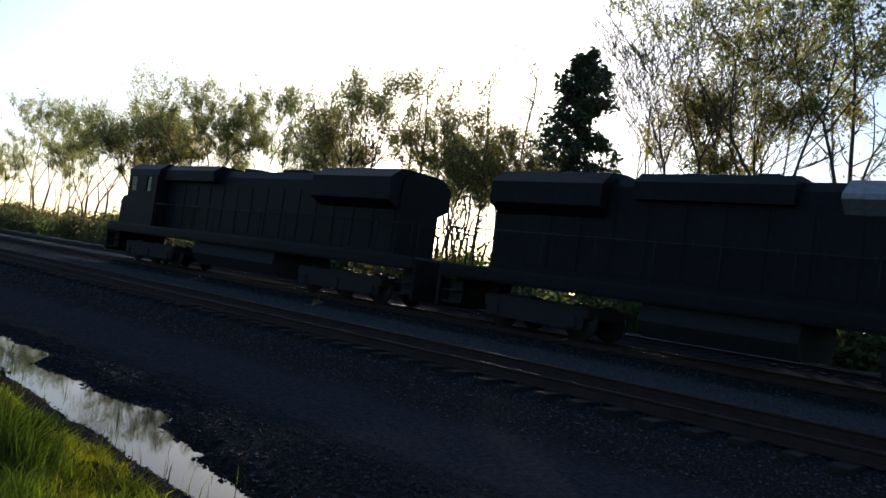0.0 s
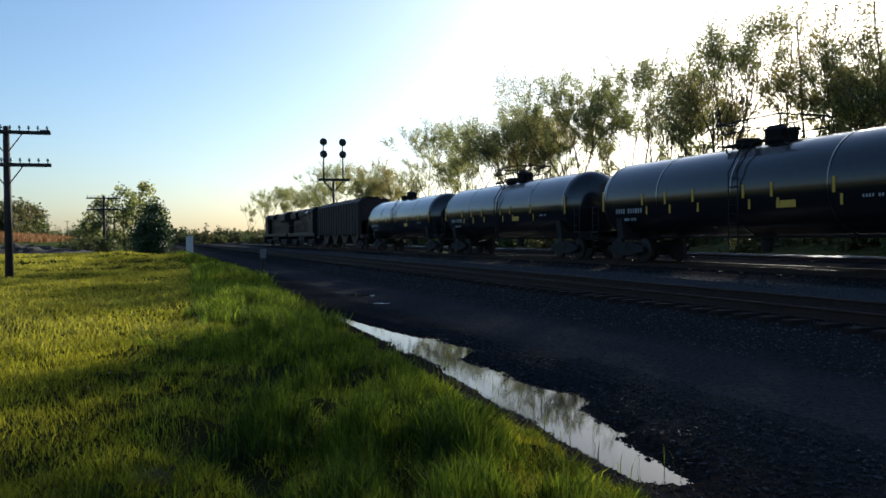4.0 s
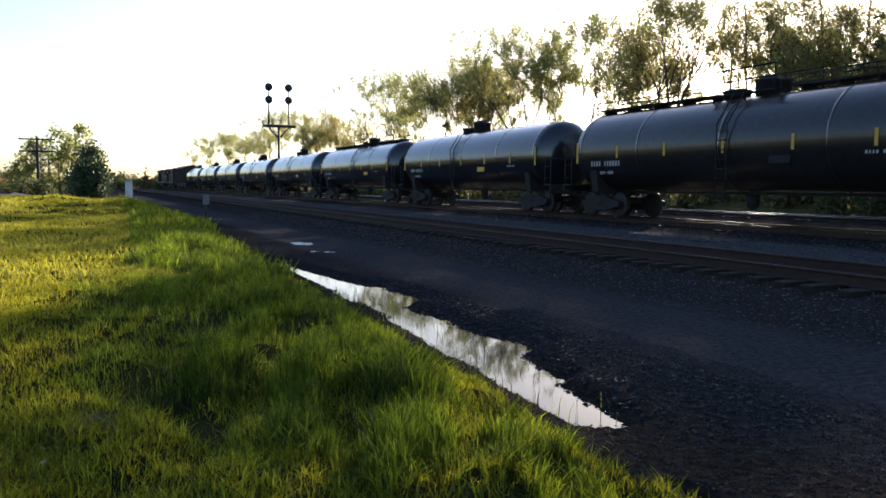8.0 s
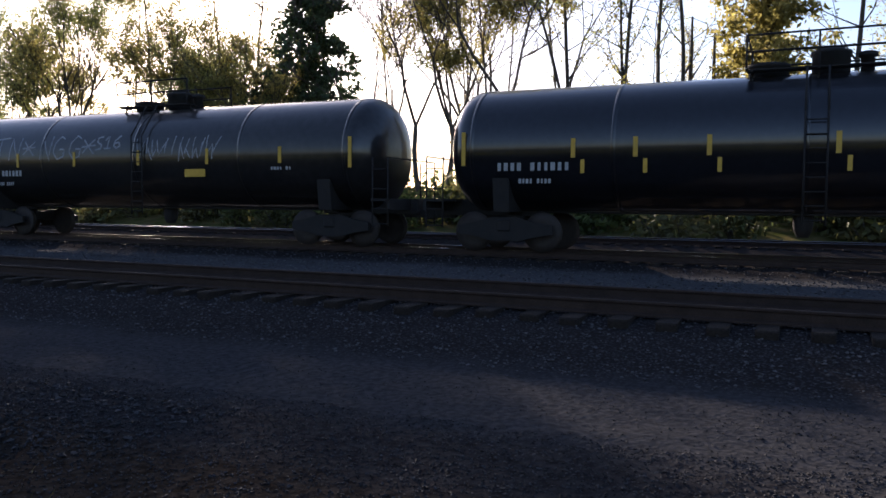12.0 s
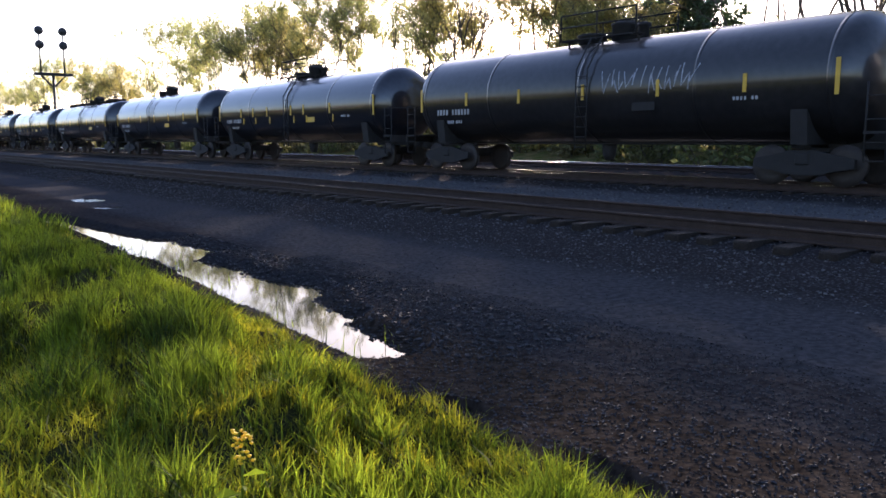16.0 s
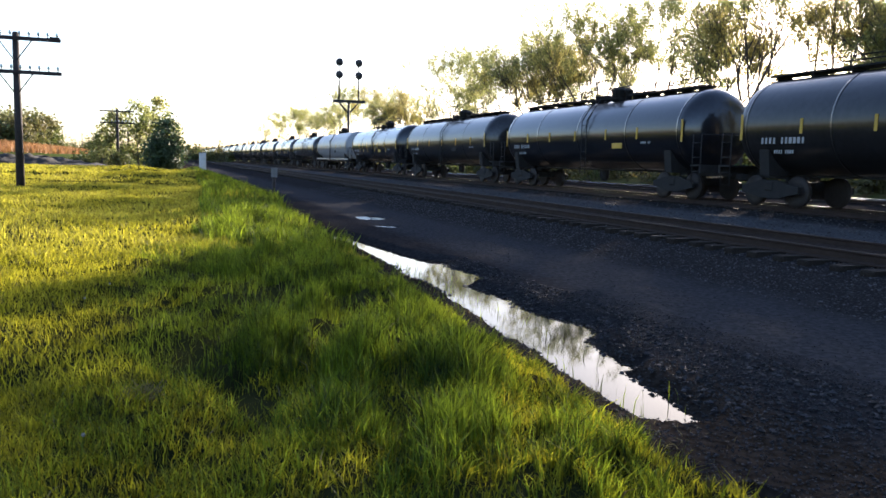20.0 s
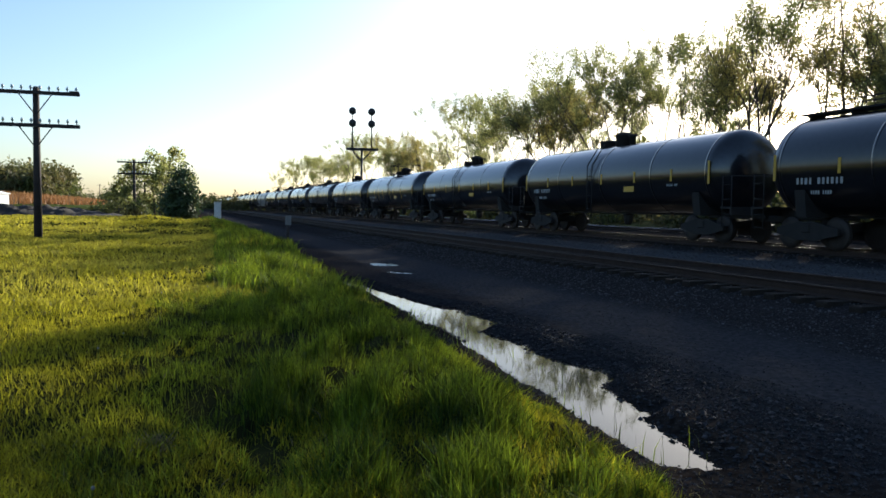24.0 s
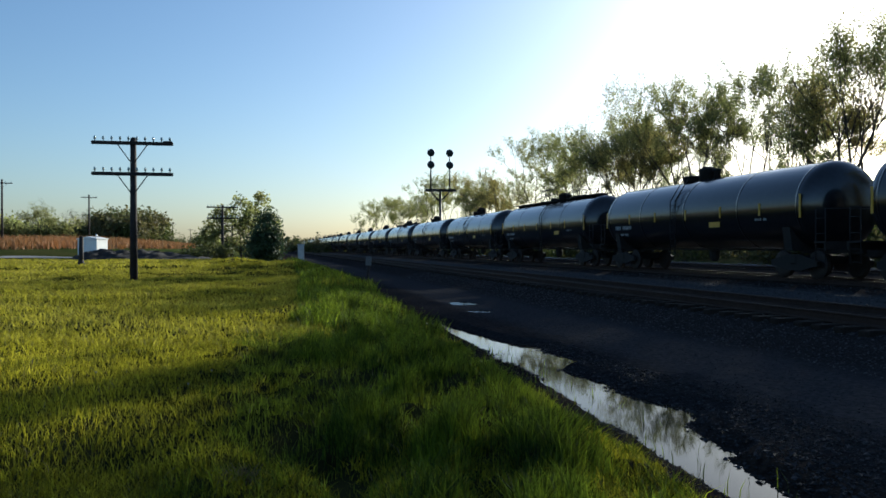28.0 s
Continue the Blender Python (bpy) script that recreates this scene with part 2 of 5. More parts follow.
# ---------------------------------------------------------------- mesh building
class Shape:
    """Collects solids as vertices and faces."""

    def __init__(self):
        self.v, self.f, self.smooth = [], [], []

    def add(self, v, f, smooth=False):
        k = len(self.v)
        self.v += [tuple(p) for p in v]
        self.f += [tuple(i + k for i in q) for q in f]
        self.smooth += [smooth] * len(f)
        return self

    def box(self, cx, cy, cz, sx, sy, sz, bevel=0.0, taper=(1, 1), turn=None):
        """A box round a centre, its upright edges chamfered, its top scaled by taper."""
        x, y, c = sx / 2, sy / 2, min(bevel, sx / 3, sy / 3)
        ring = [(-x + c, -y), (x - c, -y), (x, -y + c), (x, y - c), (x - c, y), (-x + c, y), (-x, y - c), (-x, -y + c)] if c else \
            [(-x, -y), (x, -y), (x, y), (-x, y)]
        n = len(ring)
        if c:
            k = 1 - 2 * c / max(sx, sy)
            lay = [(-sz / 2, k, k), (-sz / 2 + c, 1, 1), (sz / 2 - c, *taper), (sz / 2, taper[0] * k, taper[1] * k)]
        else:
            lay = [(-sz / 2, 1, 1), (sz / 2, *taper)]
        v = [(px * a, py * b, z) for z, a, b in lay for px, py in ring]
        if turn:
            v = [tuple(turn @ Vector(p)) for p in v]
        v = [(cx + a, cy + b, cz + d) for a, b, d in v]
        f = [tuple(reversed(range(n))), tuple(range(n * (len(lay) - 1), n * len(lay)))]
        f += [(r * n + i, r * n + (i + 1) % n, (r + 1) * n + (i + 1) % n, (r + 1) * n + i) for r in range(len(lay) - 1) for i in range(n)]
        return self.add(v, f)

    def tube(self, a, b, ra, rb=None, n=10, caps=True, smooth=True):
        a, b, rb = Vector(a), Vector(b), ra if rb is None else rb
        d = (b - a).normalized()
        u = d.orthogonal().normalized()
        w = d.cross(u)
        v = [p + (u * math.cos(2 * math.pi * i / n) + w * math.sin(2 * math.pi * i / n)) * r for p, r in ((a, ra), (b, rb)) for i in range(n)]
        self.add(v, [(i, (i + 1) % n, n + (i + 1) % n, n + i) for i in range(n)], smooth)
        if caps:
            k = len(self.v) - 2 * n
            self.f += [tuple(k + n - 1 - i for i in range(n)), tuple(k + n + i for i in range(n))]
            self.smooth += [False, False]
        return self

    def lathe(self, profile, centre, axis="y", n=36):
        """Profile of (distance along the axis, radius), closed at both ends when the radius is small."""
        cx, cy, cz = centre
        v = []
        for s, r in profile:
            for i in range(n):
                c, d = math.cos(2 * math.pi * i / n) * r, math.sin(2 * math.pi * i / n) * r
                v.append((cx + c, cy + s, cz + d) if axis == "y" else ((cx + s, cy + c, cz + d) if axis == "x" else (cx + c, cy + d, cz + s)))
        f = [(r * n + i, r * n + (i + 1) % n, (r + 1) * n + (i + 1) % n, (r + 1) * n + i) for r in range(len(profile) - 1) for i in range(n)]
        if axis != "z":
            f = [q[::-1] for q in f]
        if axis == "x":
            f = [q[::-1] for q in f]
        self.add(v, f, True)
        k = len(self.v) - len(v)
        e = [tuple(k + i for i in range(n)), tuple(k + (len(profile) - 1) * n + i for i in reversed(range(n)))]
        if axis != "y":
            e = [q[::-1] for q in e]
        self.f += e
        self.smooth += [False, False]
        return self

    def prism(self, outline, axis, lo, hi):
        """An outline (list of 2D points) pushed along an axis from lo to hi."""
        n = len(outline)
        put = {"x": lambda p, s: (s, p[0], p[1]), "y": lambda p, s: (p[0], s, p[1]), "z": lambda p, s: (p[0], p[1], s)}[axis]
        v = [put(p, s) for s in (lo, hi) for p in outline]
        return self.add(v, [tuple(range(n)), tuple(range(2 * n - 1, n - 1, -1))] + [(i, n + i, n + (i + 1) % n, (i + 1) % n) for i in range(n)])

    def mesh(self, name, material):
        me = bpy.data.meshes.new(name)
        me.from_pydata(self.v, [], self.f)
        me.polygons.foreach_set("use_smooth", self.smooth)
        me.materials.append(material)
        if len(self.f) < 60000:
            bm = bmesh.new()
            bm.from_mesh(me)
            bmesh.ops.recalc_face_normals(bm, faces=bm.faces)
            bm.to_mesh(me)
            bm.free()
        me.update()
        return me


def quick_mesh(name, v, f, material, smooth=False):
    """A mesh from arrays, for stuff of many pieces."""
    me = bpy.data.meshes.new(name)
    v, f = np.asarray(v, dtype=np.float32), np.asarray(f, dtype=np.int32)
    me.vertices.add(len(v))
    me.vertices.foreach_set("co", v.ravel())
    me.loops.add(f.size)
    me.loops.foreach_set("vertex_index", f.ravel())
    me.polygons.add(len(f))
    me.polygons.foreach_set("loop_start", np.arange(0, f.size, f.shape[1], dtype=np.int32))
    me.polygons.foreach_set("loop_total", np.full(len(f), f.shape[1], dtype=np.int32))
    me.polygons.foreach_set("use_smooth", np.full(len(f), smooth))
    me.materials.append(material)
    me.update(calc_edges=True)
    me.validate()
    return me


def part(name, shape, material, parent, label=""):
    me = shape.mesh(name, material) if isinstance(shape, Shape) else shape
    ob = new(name, me)
    ob.parent = parent
    return tagged(ob, label)


def thing(name, label, category, group="", at=None, kind=""):
    ob = tagged(new(name), label, category, group, kind)
    if at is not None:
        ob.matrix_basis = at
    return ob


# ---------------------------------------------------------------- ground
WATER = -0.55
PROFILE_X = [-400, -60, -20, -6, 0.6, 2.0, 2.9, 4.7, 5.2, 7.3, 9.0, 9.3, 11.3, 12.0, 13.0, 17.0, 18.0, 20.6, 22.0, 26.0, 27.0, 29.6, 31.5, 34.0, 38.0, 60.0, 400.0]
PROFILE_Z = [0.3, 0.15, 0.05, 0.0, -0.1, -0.32, -0.46, -0.46, -0.5, -0.5, -0.24, -0.2, -0.2, -0.3, -0.34, -0.34, -0.2, -0.2, -0.4, -0.4, -0.2, -0.2, -0.6, -0.4, 0.5, 0.6, 0.6]
# the puddle's two shores
SHORE_LEFT = ([4.1, 4.3, 4.9, 5.65, 6.15, 7.3, 7.95, 9.0, 10.0, 10.6, 11.35, 12.6, 13.5, 14.5, 15.5, 16.4, 17.7, 18.2],
              [3.26, 3.08, 3.11, 3.14, 3.23, 3.26, 3.35, 3.42, 3.55, 3.5, 3.49, 3.6, 3.62, 3.63, 3.56, 3.45, 3.55, 3.7])
SHORE_RIGHT = ([4.1, 4.3, 4.7, 5.25, 5.5, 5.66, 5.8, 6.2, 6.66, 6.81, 7.33, 7.7, 8.2, 8.9, 9.6, 9.95, 10.3, 11.06, 11.6, 12.5, 12.75, 12.9, 13.5, 14.65, 15.95, 17.2, 17.7, 18.2],
               [3.28, 3.43, 3.52, 3.54, 3.62, 3.8, 3.74, 3.84, 3.9, 4.22, 4.27, 4.12, 4.02, 4.13, 4.05, 3.96, 4.46, 4.55, 4.4, 4.54, 4.4, 4.22, 4.14, 4.03, 3.9, 3.86, 3.68, 3.7])


def hill(x, y):
    """Low rise of the field with its road and prairie strip, beyond the lawn."""
    t = np.clip((np.hypot(x + 5, y) - 70) / 60, 0, 1) * np.clip((-x - 2) / 25, 0, 1)
    return 1.9 * t * t * (3 - 2 * t)


def wave(x, y):
    return (np.sin(1.7 * x + 0.6 * np.sin(0.9 * y)) * np.sin(1.3 * y + 1.1 * np.sin(0.7 * x))
            + 0.5 * np.sin(4.1 * x + 1.3 * y) * np.sin(3.3 * y - 2.2 * x) + 0.3 * np.sin(9.7 * x - 3.1 * y) * np.sin(8.9 * y + 2.7 * x))


def terrain(x, y):
    x, y = np.asarray(x, dtype=float), np.asarray(y, dtype=float)
    bend = np.interp(y, [-5, 18, 30, 60], [0.0, 0.0, 0.7, 0.9]) * np.clip((7.3 - x) / 3, 0, 1) * (x > 0)
    z = np.interp(x - bend, PROFILE_X, PROFILE_Z)
    lawn = np.clip((2.4 - x) / 2, 0, 1)
    near = np.clip(1 - np.hypot(x, y - 2) / 46, 0, 1)
    z = z - 0.3 * near * lawn
    z = z + 0.05 * wave(x * 0.55, y * 0.55) * lawn + hill(x, y)
    # a mound of turf at the edge of the lawn
    z = z + 0.28 * np.exp(-((x - 2.6) / 1.4) ** 2 - ((y - 27) / 2.6) ** 2) + 0.3 * np.exp(-((x + 0.6) / 2.2) ** 2 - ((y - 41) / 3) ** 2)
    # low swells of the field towards the bushes
    z = z + 0.17 * np.clip(wave(0.24 * x + 3, 0.42 * y) - 0.25, -0.6, 0.45) * np.clip((y - 24) / 8, 0, 1) * np.clip((66 - y) / 8, 0, 1) * np.clip((3.5 - x) / 2, 0, 1) * np.clip((x + 24) / 8, 0, 1)
    # hummocks of rough turf along the bank
    z = z + 0.2 * np.clip(wave(0.9 * x + 1, 0.42 * y), 0, 1) * np.exp(-((x - 2.1 - 0.02 * y) / 1.1) ** 2) * np.clip((y - 9) / 8, 0, 1)
    # the lush bank stands above the lawn, with tussocks, and a hollow between the two
    bank = np.exp(-((x - 1.7) / 0.85) ** 2) * np.clip((y - 1.0) / 2, 0, 1) * np.clip((15 - y) / 4, 0, 1)
    z = z + bank * (0.1 + 0.09 * np.clip(wave(2.3 * x + 1, 1.9 * y), -0.9, 0.9))
    z = z - 0.12 * np.exp(-((x - 0.58) / 0.2) ** 2 - ((y - 5.2) / 0.9) ** 2) - 0.08 * np.exp(-((x - 0.8) / 0.3) ** 2 - ((y - 4.1) / 0.35) ** 2)
    # tussocks with dark gaps between them
    tus = np.clip(wave(2.9 * x + 4, 2.3 * y) + 0.45 * wave(6.1 * x, 5.2 * y + 2), -0.7, 1.0)
    z = z + 0.075 * tus * np.clip((x + 1.2) / 1.2, 0.18, 1) * np.clip((2.7 - x) / 0.4, 0, 1) * np.clip((14 - y) / 4, 0, 1) * np.clip((y + 1) / 2, 0, 1) * (x > -6)
    # humps of old turf in the rough beyond the pole
    for hx, hy, a, b, up in ((-1.3, 52, 1.6, 2.6, 0.32), (-3.8, 49, 1.5, 2.2, 0.2), (0.6, 47, 1.2, 3.0, 0.3), (-2.2, 57, 2.2, 2.5, 0.34), (1.8, 42, 0.9, 3.2, 0.3), (-5.6, 45, 2.2, 1.6, 0.14), (2.5, 53, 1.3, 4.0, 0.35)):
        z = z + up * np.exp(-((x - hx) / a) ** 2 - ((y - hy) / b) ** 2)
    left, right = np.interp(y, *SHORE_LEFT), np.interp(y, *SHORE_RIGHT)
    cx, w = (left + right) / 2, (right - left) / 2
    rough = 0.35 * wave(x * 2.6, y * 2.1) + 0.18 * wave(x * 7 + 3, y * 6)
    s = (x - cx) / (w + 0.01)
    basin = WATER + 0.05 * np.clip(w / 0.25, 0.3, 1) * (s * s - 1) + np.where(s > 0, 0.011, 0.004) * wave(5 * x, 4 * y) + 0.006 * wave(13 * x, 11 * y)
    z = np.where(w > 0.02, np.minimum(z, basin), z)
    for px, py, a, b in ((5.75, 22.2, 0.4, 0.8), (5.45, 19.3, 0.32, 0.5), (2.72, 1.85, 0.1, 0.2), (2.8, 2.95, 0.07, 0.14), (3.0, 4.35, 0.05, 0.09)):
        q = ((x - px) / a) ** 2 + ((y - py) / b) ** 2 + 0.4 * rough
        z = np.where(q < 2.5, np.minimum(z, WATER + 0.03 * (q - 1)), z)
    return z + 0.012 * wave(x * 5, y * 5) * ((x > 4.6) & (x < 9))


def build_ground():
    xs = np.unique(np.concatenate([np.array([-2500, -1200, -600, -300, -160, -100]), np.arange(-70, -16, 2.0), np.arange(-16, -8, 0.5), np.arange(-8, -1.2, 0.22), np.arange(-1.2, 2.4, 0.11), np.arange(2.4, 6.4, 0.055),
                                   np.arange(6.4, 12, 0.25), np.arange(12, 32, 0.5), np.arange(32, 70, 3), np.array([80, 120, 200, 400, 900, 2500])]).round(3))
    ys = np.unique(np.concatenate([np.array([-2500, -900, -300, -120]), np.arange(-60, -3, 3), np.arange(-3, 3, 0.2), np.arange(3, 19, 0.06), np.arange(19, 25, 0.14),
                                   np.arange(25, 70, 0.5), np.arange(70, 160, 4), np.array([180, 220, 300, 420, 600, 900, 1500, 2800])]).round(3))
    X, Y = np.meshgrid(xs, ys)
    Z = terrain(X, Y)
    nx, ny = len(xs), len(ys)
    i = (np.arange(ny - 1)[:, None] * nx + np.arange(nx - 1)[None, :]).ravel()
    ob = new("ground", quick_mesh("ground", np.stack([X, Y, Z], -1).reshape(-1, 3), np.stack([i, i + 1, i + nx + 1, i + nx], -1), M["ground"], True))
    tagged(ob, "mown field, cinder service road and ballast beside railway tracks", "ground", kind="structure")


def build_water():
    for name, x0, x1, y0, y1, label in (("ditch_water", 2.5, 5.1, 1.4, 18.3, "long shallow puddle reflecting the sky along the grass edge"),
                                        ("puddle", 4.9, 6.6, 17.6, 24.4, "small puddles lying on the cinder service road")):
        v = [(x0, y0, WATER), (x1, y0, WATER), (x1, y1, WATER), (x0, y1, WATER)]
        tagged(new(name, quick_mesh(name, v, [(0, 1, 2, 3)], M["water"])), label, "puddle", kind="structure")


build_ground()
build_water()


# ---------------------------------------------------------------- tracks
def rail_shape(x, y0, y1):
    """Rail section: foot, web and head without its worn top."""
    o = [(-0.07, -0.17), (0.07, -0.17), (0.07, -0.155), (0.012, -0.13), (0.012, -0.045), (0.036, -0.03), (0.036, -0.006), (-0.036, -0.006),
         (-0.036, -0.03), (-0.012, -0.045), (-0.012, -0.13), (-0.07, -0.155)]
    return Shape().prism([(x + a, b) for a, b in o], "y", y0, y1)


def track(name, centre, label, singles, head="railhead"):
    t = thing(name, label, "railway track", kind="structure")
    for s in (-0.7525, 0.7525):
        r = part("rail", rail_shape(centre + s, -300, 900), M["rail"], t)
        part("rail_head", Shape().prism([(centre + s - 0.034, -0.006), (centre + s + 0.034, -0.006), (centre + s + 0.026, 0.0), (centre + s - 0.026, 0.0)], "y", -300, 900),
             M[head], r, "worn running surface")
    me = Shape().box(0, 0, 0, 2.6, 0.23, 0.18, 0.02).mesh("tie", M["tie"])
    rng = random.Random(int(centre))
    rest = Shape()
    for k in range(-60, 460):
        y = k * 0.53 + rng.uniform(-0.03, 0.03)
        m = pose(centre + rng.uniform(-0.05, 0.05), y, -0.255 + rng.uniform(-0.012, 0.008), 0, 0, rng.uniform(-1.2, 1.2))
        if -singles[0] <= y <= singles[1]:
            ob = new("tie", me)
            ob.parent, ob.matrix_basis = t, m
        else:
            rest.box(*m.translation, 2.6, 0.23, 0.18)
    ob = part("distant_ties", rest, M["tie"], t)
    tagged(ob, kind="stuff")


track("track_near", 10.15, "empty railway track on timber ties and grey ballast", (12, 110), "rail")
track("track_train", 19.2, "railway track on timber ties carrying the train", (8, 60))
track("track_far", 28.2, "far railway track with rails glinting in low sun", (4, 50))


def pebbles(name, count, x0, x1, y0, y1, lo, hi, material, label, seed, lean=1.0):
    """Angular stones, sunk by a third of their size into the ground."""
    r = np.random.default_rng(seed)
    x = x0 + (x1 - x0) * r.random(count)
    y = y0 + (y1 - y0) * r.random(count) ** lean
    s = lo + (hi - lo) * r.random(count) ** 2
    z = terrain(x, y) + 0.2 * s
    base = np.array([(1, 0, 0), (-0.5, 0.87, 0), (-0.5, -0.87, 0), (0.1, 0.2, 0.8), (0.05, -0.1, -0.8)])
    v = base[None] * (0.7 + 0.6 * r.random((count, 5, 3)))
    a = 2 * np.pi * r.random(count)
    tilt = (r.random(count) - 0.5) * 1.4
    c, d = np.cos(a)[:, None], np.sin(a)[:, None]
    vx, vy, vz = v[..., 0] * c - v[..., 1] * d, v[..., 0] * d + v[..., 1] * c, v[..., 2]
    ct, st = np.cos(tilt)[:, None], np.sin(tilt)[:, None]
    vy, vz = vy * ct - vz * st, vy * st + vz * ct
    v = np.stack([vx, vy, 0.6 * vz], -1) * s[:, None, None] / 2 + np.stack([x, y, z], -1)[:, None]
    f = np.array([(0, 1, 3), (1, 2, 3), (2, 0, 3), (1, 0, 4), (2, 1, 4), (0, 2, 4)])[None] + 5 * np.arange(count)[:, None, None]
    ob = new(name, quick_mesh(name, v.reshape(-1, 3), f.reshape(-1, 3), material))
    return tagged(ob, label, "gravel", kind="stuff")


pebbles("far_gravel", 14000, 2.45, 7.4, -14, 0, 0.012, 0.035, M["grit"], "loose gravel along the service road", 13)
pebbles("gravel", 60000, 2.45, 5.4, -2.5, 9, 0.006, 0.03, M["grit"], "dark cinders and loose gravel beside the puddle", 3, 1.3)
pebbles("road_gravel", 9000, 5.2, 7.5, -6, 16, 0.008, 0.028, M["grit"], "fine gravel pressed into the service road", 8, 1.3)
pebbles("shore_stones", 5200, 3.45, 4.9, 3.6, 12.5, 0.015, 0.065, M["grit"], "dark pebbles on the muddy shore of the puddle", 4)
pebbles("ballast", 34000, 7.3, 12.2, -12, 42, 0.025, 0.06, M["stone"], "grey crushed-stone ballast round the empty track", 5, 1.2)
pebbles("ballast_bed", 14000, 12.2, 18.3, -10, 60, 0.04, 0.08, M["stone"], "grey crushed-stone ballast between the tracks", 6, 1.2)


# ---------------------------------------------------------------- train
def truck(parent, y, gauge=0.7525, wheel=0.46, base=0.89):
    t = part("truck", Shape().box(0, y, 0.62, 2.3, 0.36, 0.3, 0.04).box(0, y, 0.85, 0.5, 0.5, 0.2, 0.03), M["under"], parent, "dark cast-steel truck")
    for s in (-1, 1):
        o = [(y - 1.2, 0.62), (y - 1.2, 0.42), (y - 0.75, 0.34), (y - 0.4, 0.25), (y + 0.4, 0.25), (y + 0.75, 0.34), (y + 1.2, 0.42), (y + 1.2, 0.62),
             (y + 0.75, 0.7), (y + 0.3, 0.82), (y - 0.3, 0.82), (y - 0.75, 0.7)]
        part("side_frame", Shape().prism(o, "x", s * 1.05 - 0.06, s * 1.05 + 0.06), M["under"], t)
        for d in (-base, base):
            part("wheel", Shape().lathe([(-0.07, 0.08), (-0.07, 0.2), (-0.03, 0.38), (-0.06, wheel), (0.05, wheel), (0.06, wheel + 0.028), (0.09, wheel + 0.028), (0.09, 0.3), (0.04, 0.2), (0.05, 0.05)]
                                        if s > 0 else [(-0.09, 0.3), (-0.09, wheel + 0.028), (-0.06, wheel + 0.028), (-0.05, wheel), (0.06, wheel), (0.03, 0.38), (0.07, 0.2), (0.07, 0.05)],
                                        (s * gauge, y + d, wheel), "x", 20), M["wheel"], t)
    return t


def coupler(parent, y, s):
    part("coupler", Shape().box(0, y - s * 0.35, 0.86, 0.2, 0.75, 0.2, 0.03).box(0.03, y - s * 0.02, 0.86, 0.3, 0.24, 0.3, 0.05), M["under"], parent)


def stencil(car, x, y, z, count, height, mat_, rng):
    """A row of unreadable marks as plain bars."""
    for k in range(count):
        if count > 6 and k == 4:
            continue
        part("stencil_mark", Shape().box(x, y - k * height * 0.82, z, 0.006, height * rng.uniform(0.35, 0.6), height), mat_, car)


# strokes of sprayed letters, in a box one unit high: lists of points (along, up)
LETTERS = {
    "*": [[(0.05, 0.25), (0.55, 0.8)], [(0.05, 0.8), (0.55, 0.2)], [(0.0, 0.5), (0.62, 0.55)]],
    "M": [[(0.0, 0.0), (0.12, 0.95), (0.3, 0.35), (0.5, 1.0), (0.58, 0.02)]],
    "T": [[(0.0, 0.92), (0.75, 1.0)], [(0.36, 0.95), (0.32, 0.0)]],
    "N": [[(0.0, 0.02), (0.1, 0.95), (0.46, 0.0), (0.54, 1.0)]],
    "G": [[(0.5, 0.85), (0.3, 0.98), (0.08, 0.7), (0.02, 0.3), (0.2, 0.02), (0.48, 0.12), (0.52, 0.42), (0.3, 0.42)]],
    "S": [[(0.3, 0.9), (0.08, 0.85), (0.06, 0.68), (0.26, 0.56), (0.24, 0.4), (0.02, 0.36)]],
    "1": [[(0.02, 0.75), (0.16, 0.92), (0.14, 0.4)], [(0.0, 0.4), (0.3, 0.4)]],
    "6": [[(0.3, 0.92), (0.08, 0.72), (0.04, 0.5), (0.18, 0.4), (0.3, 0.5), (0.24, 0.64), (0.06, 0.6)]],
}


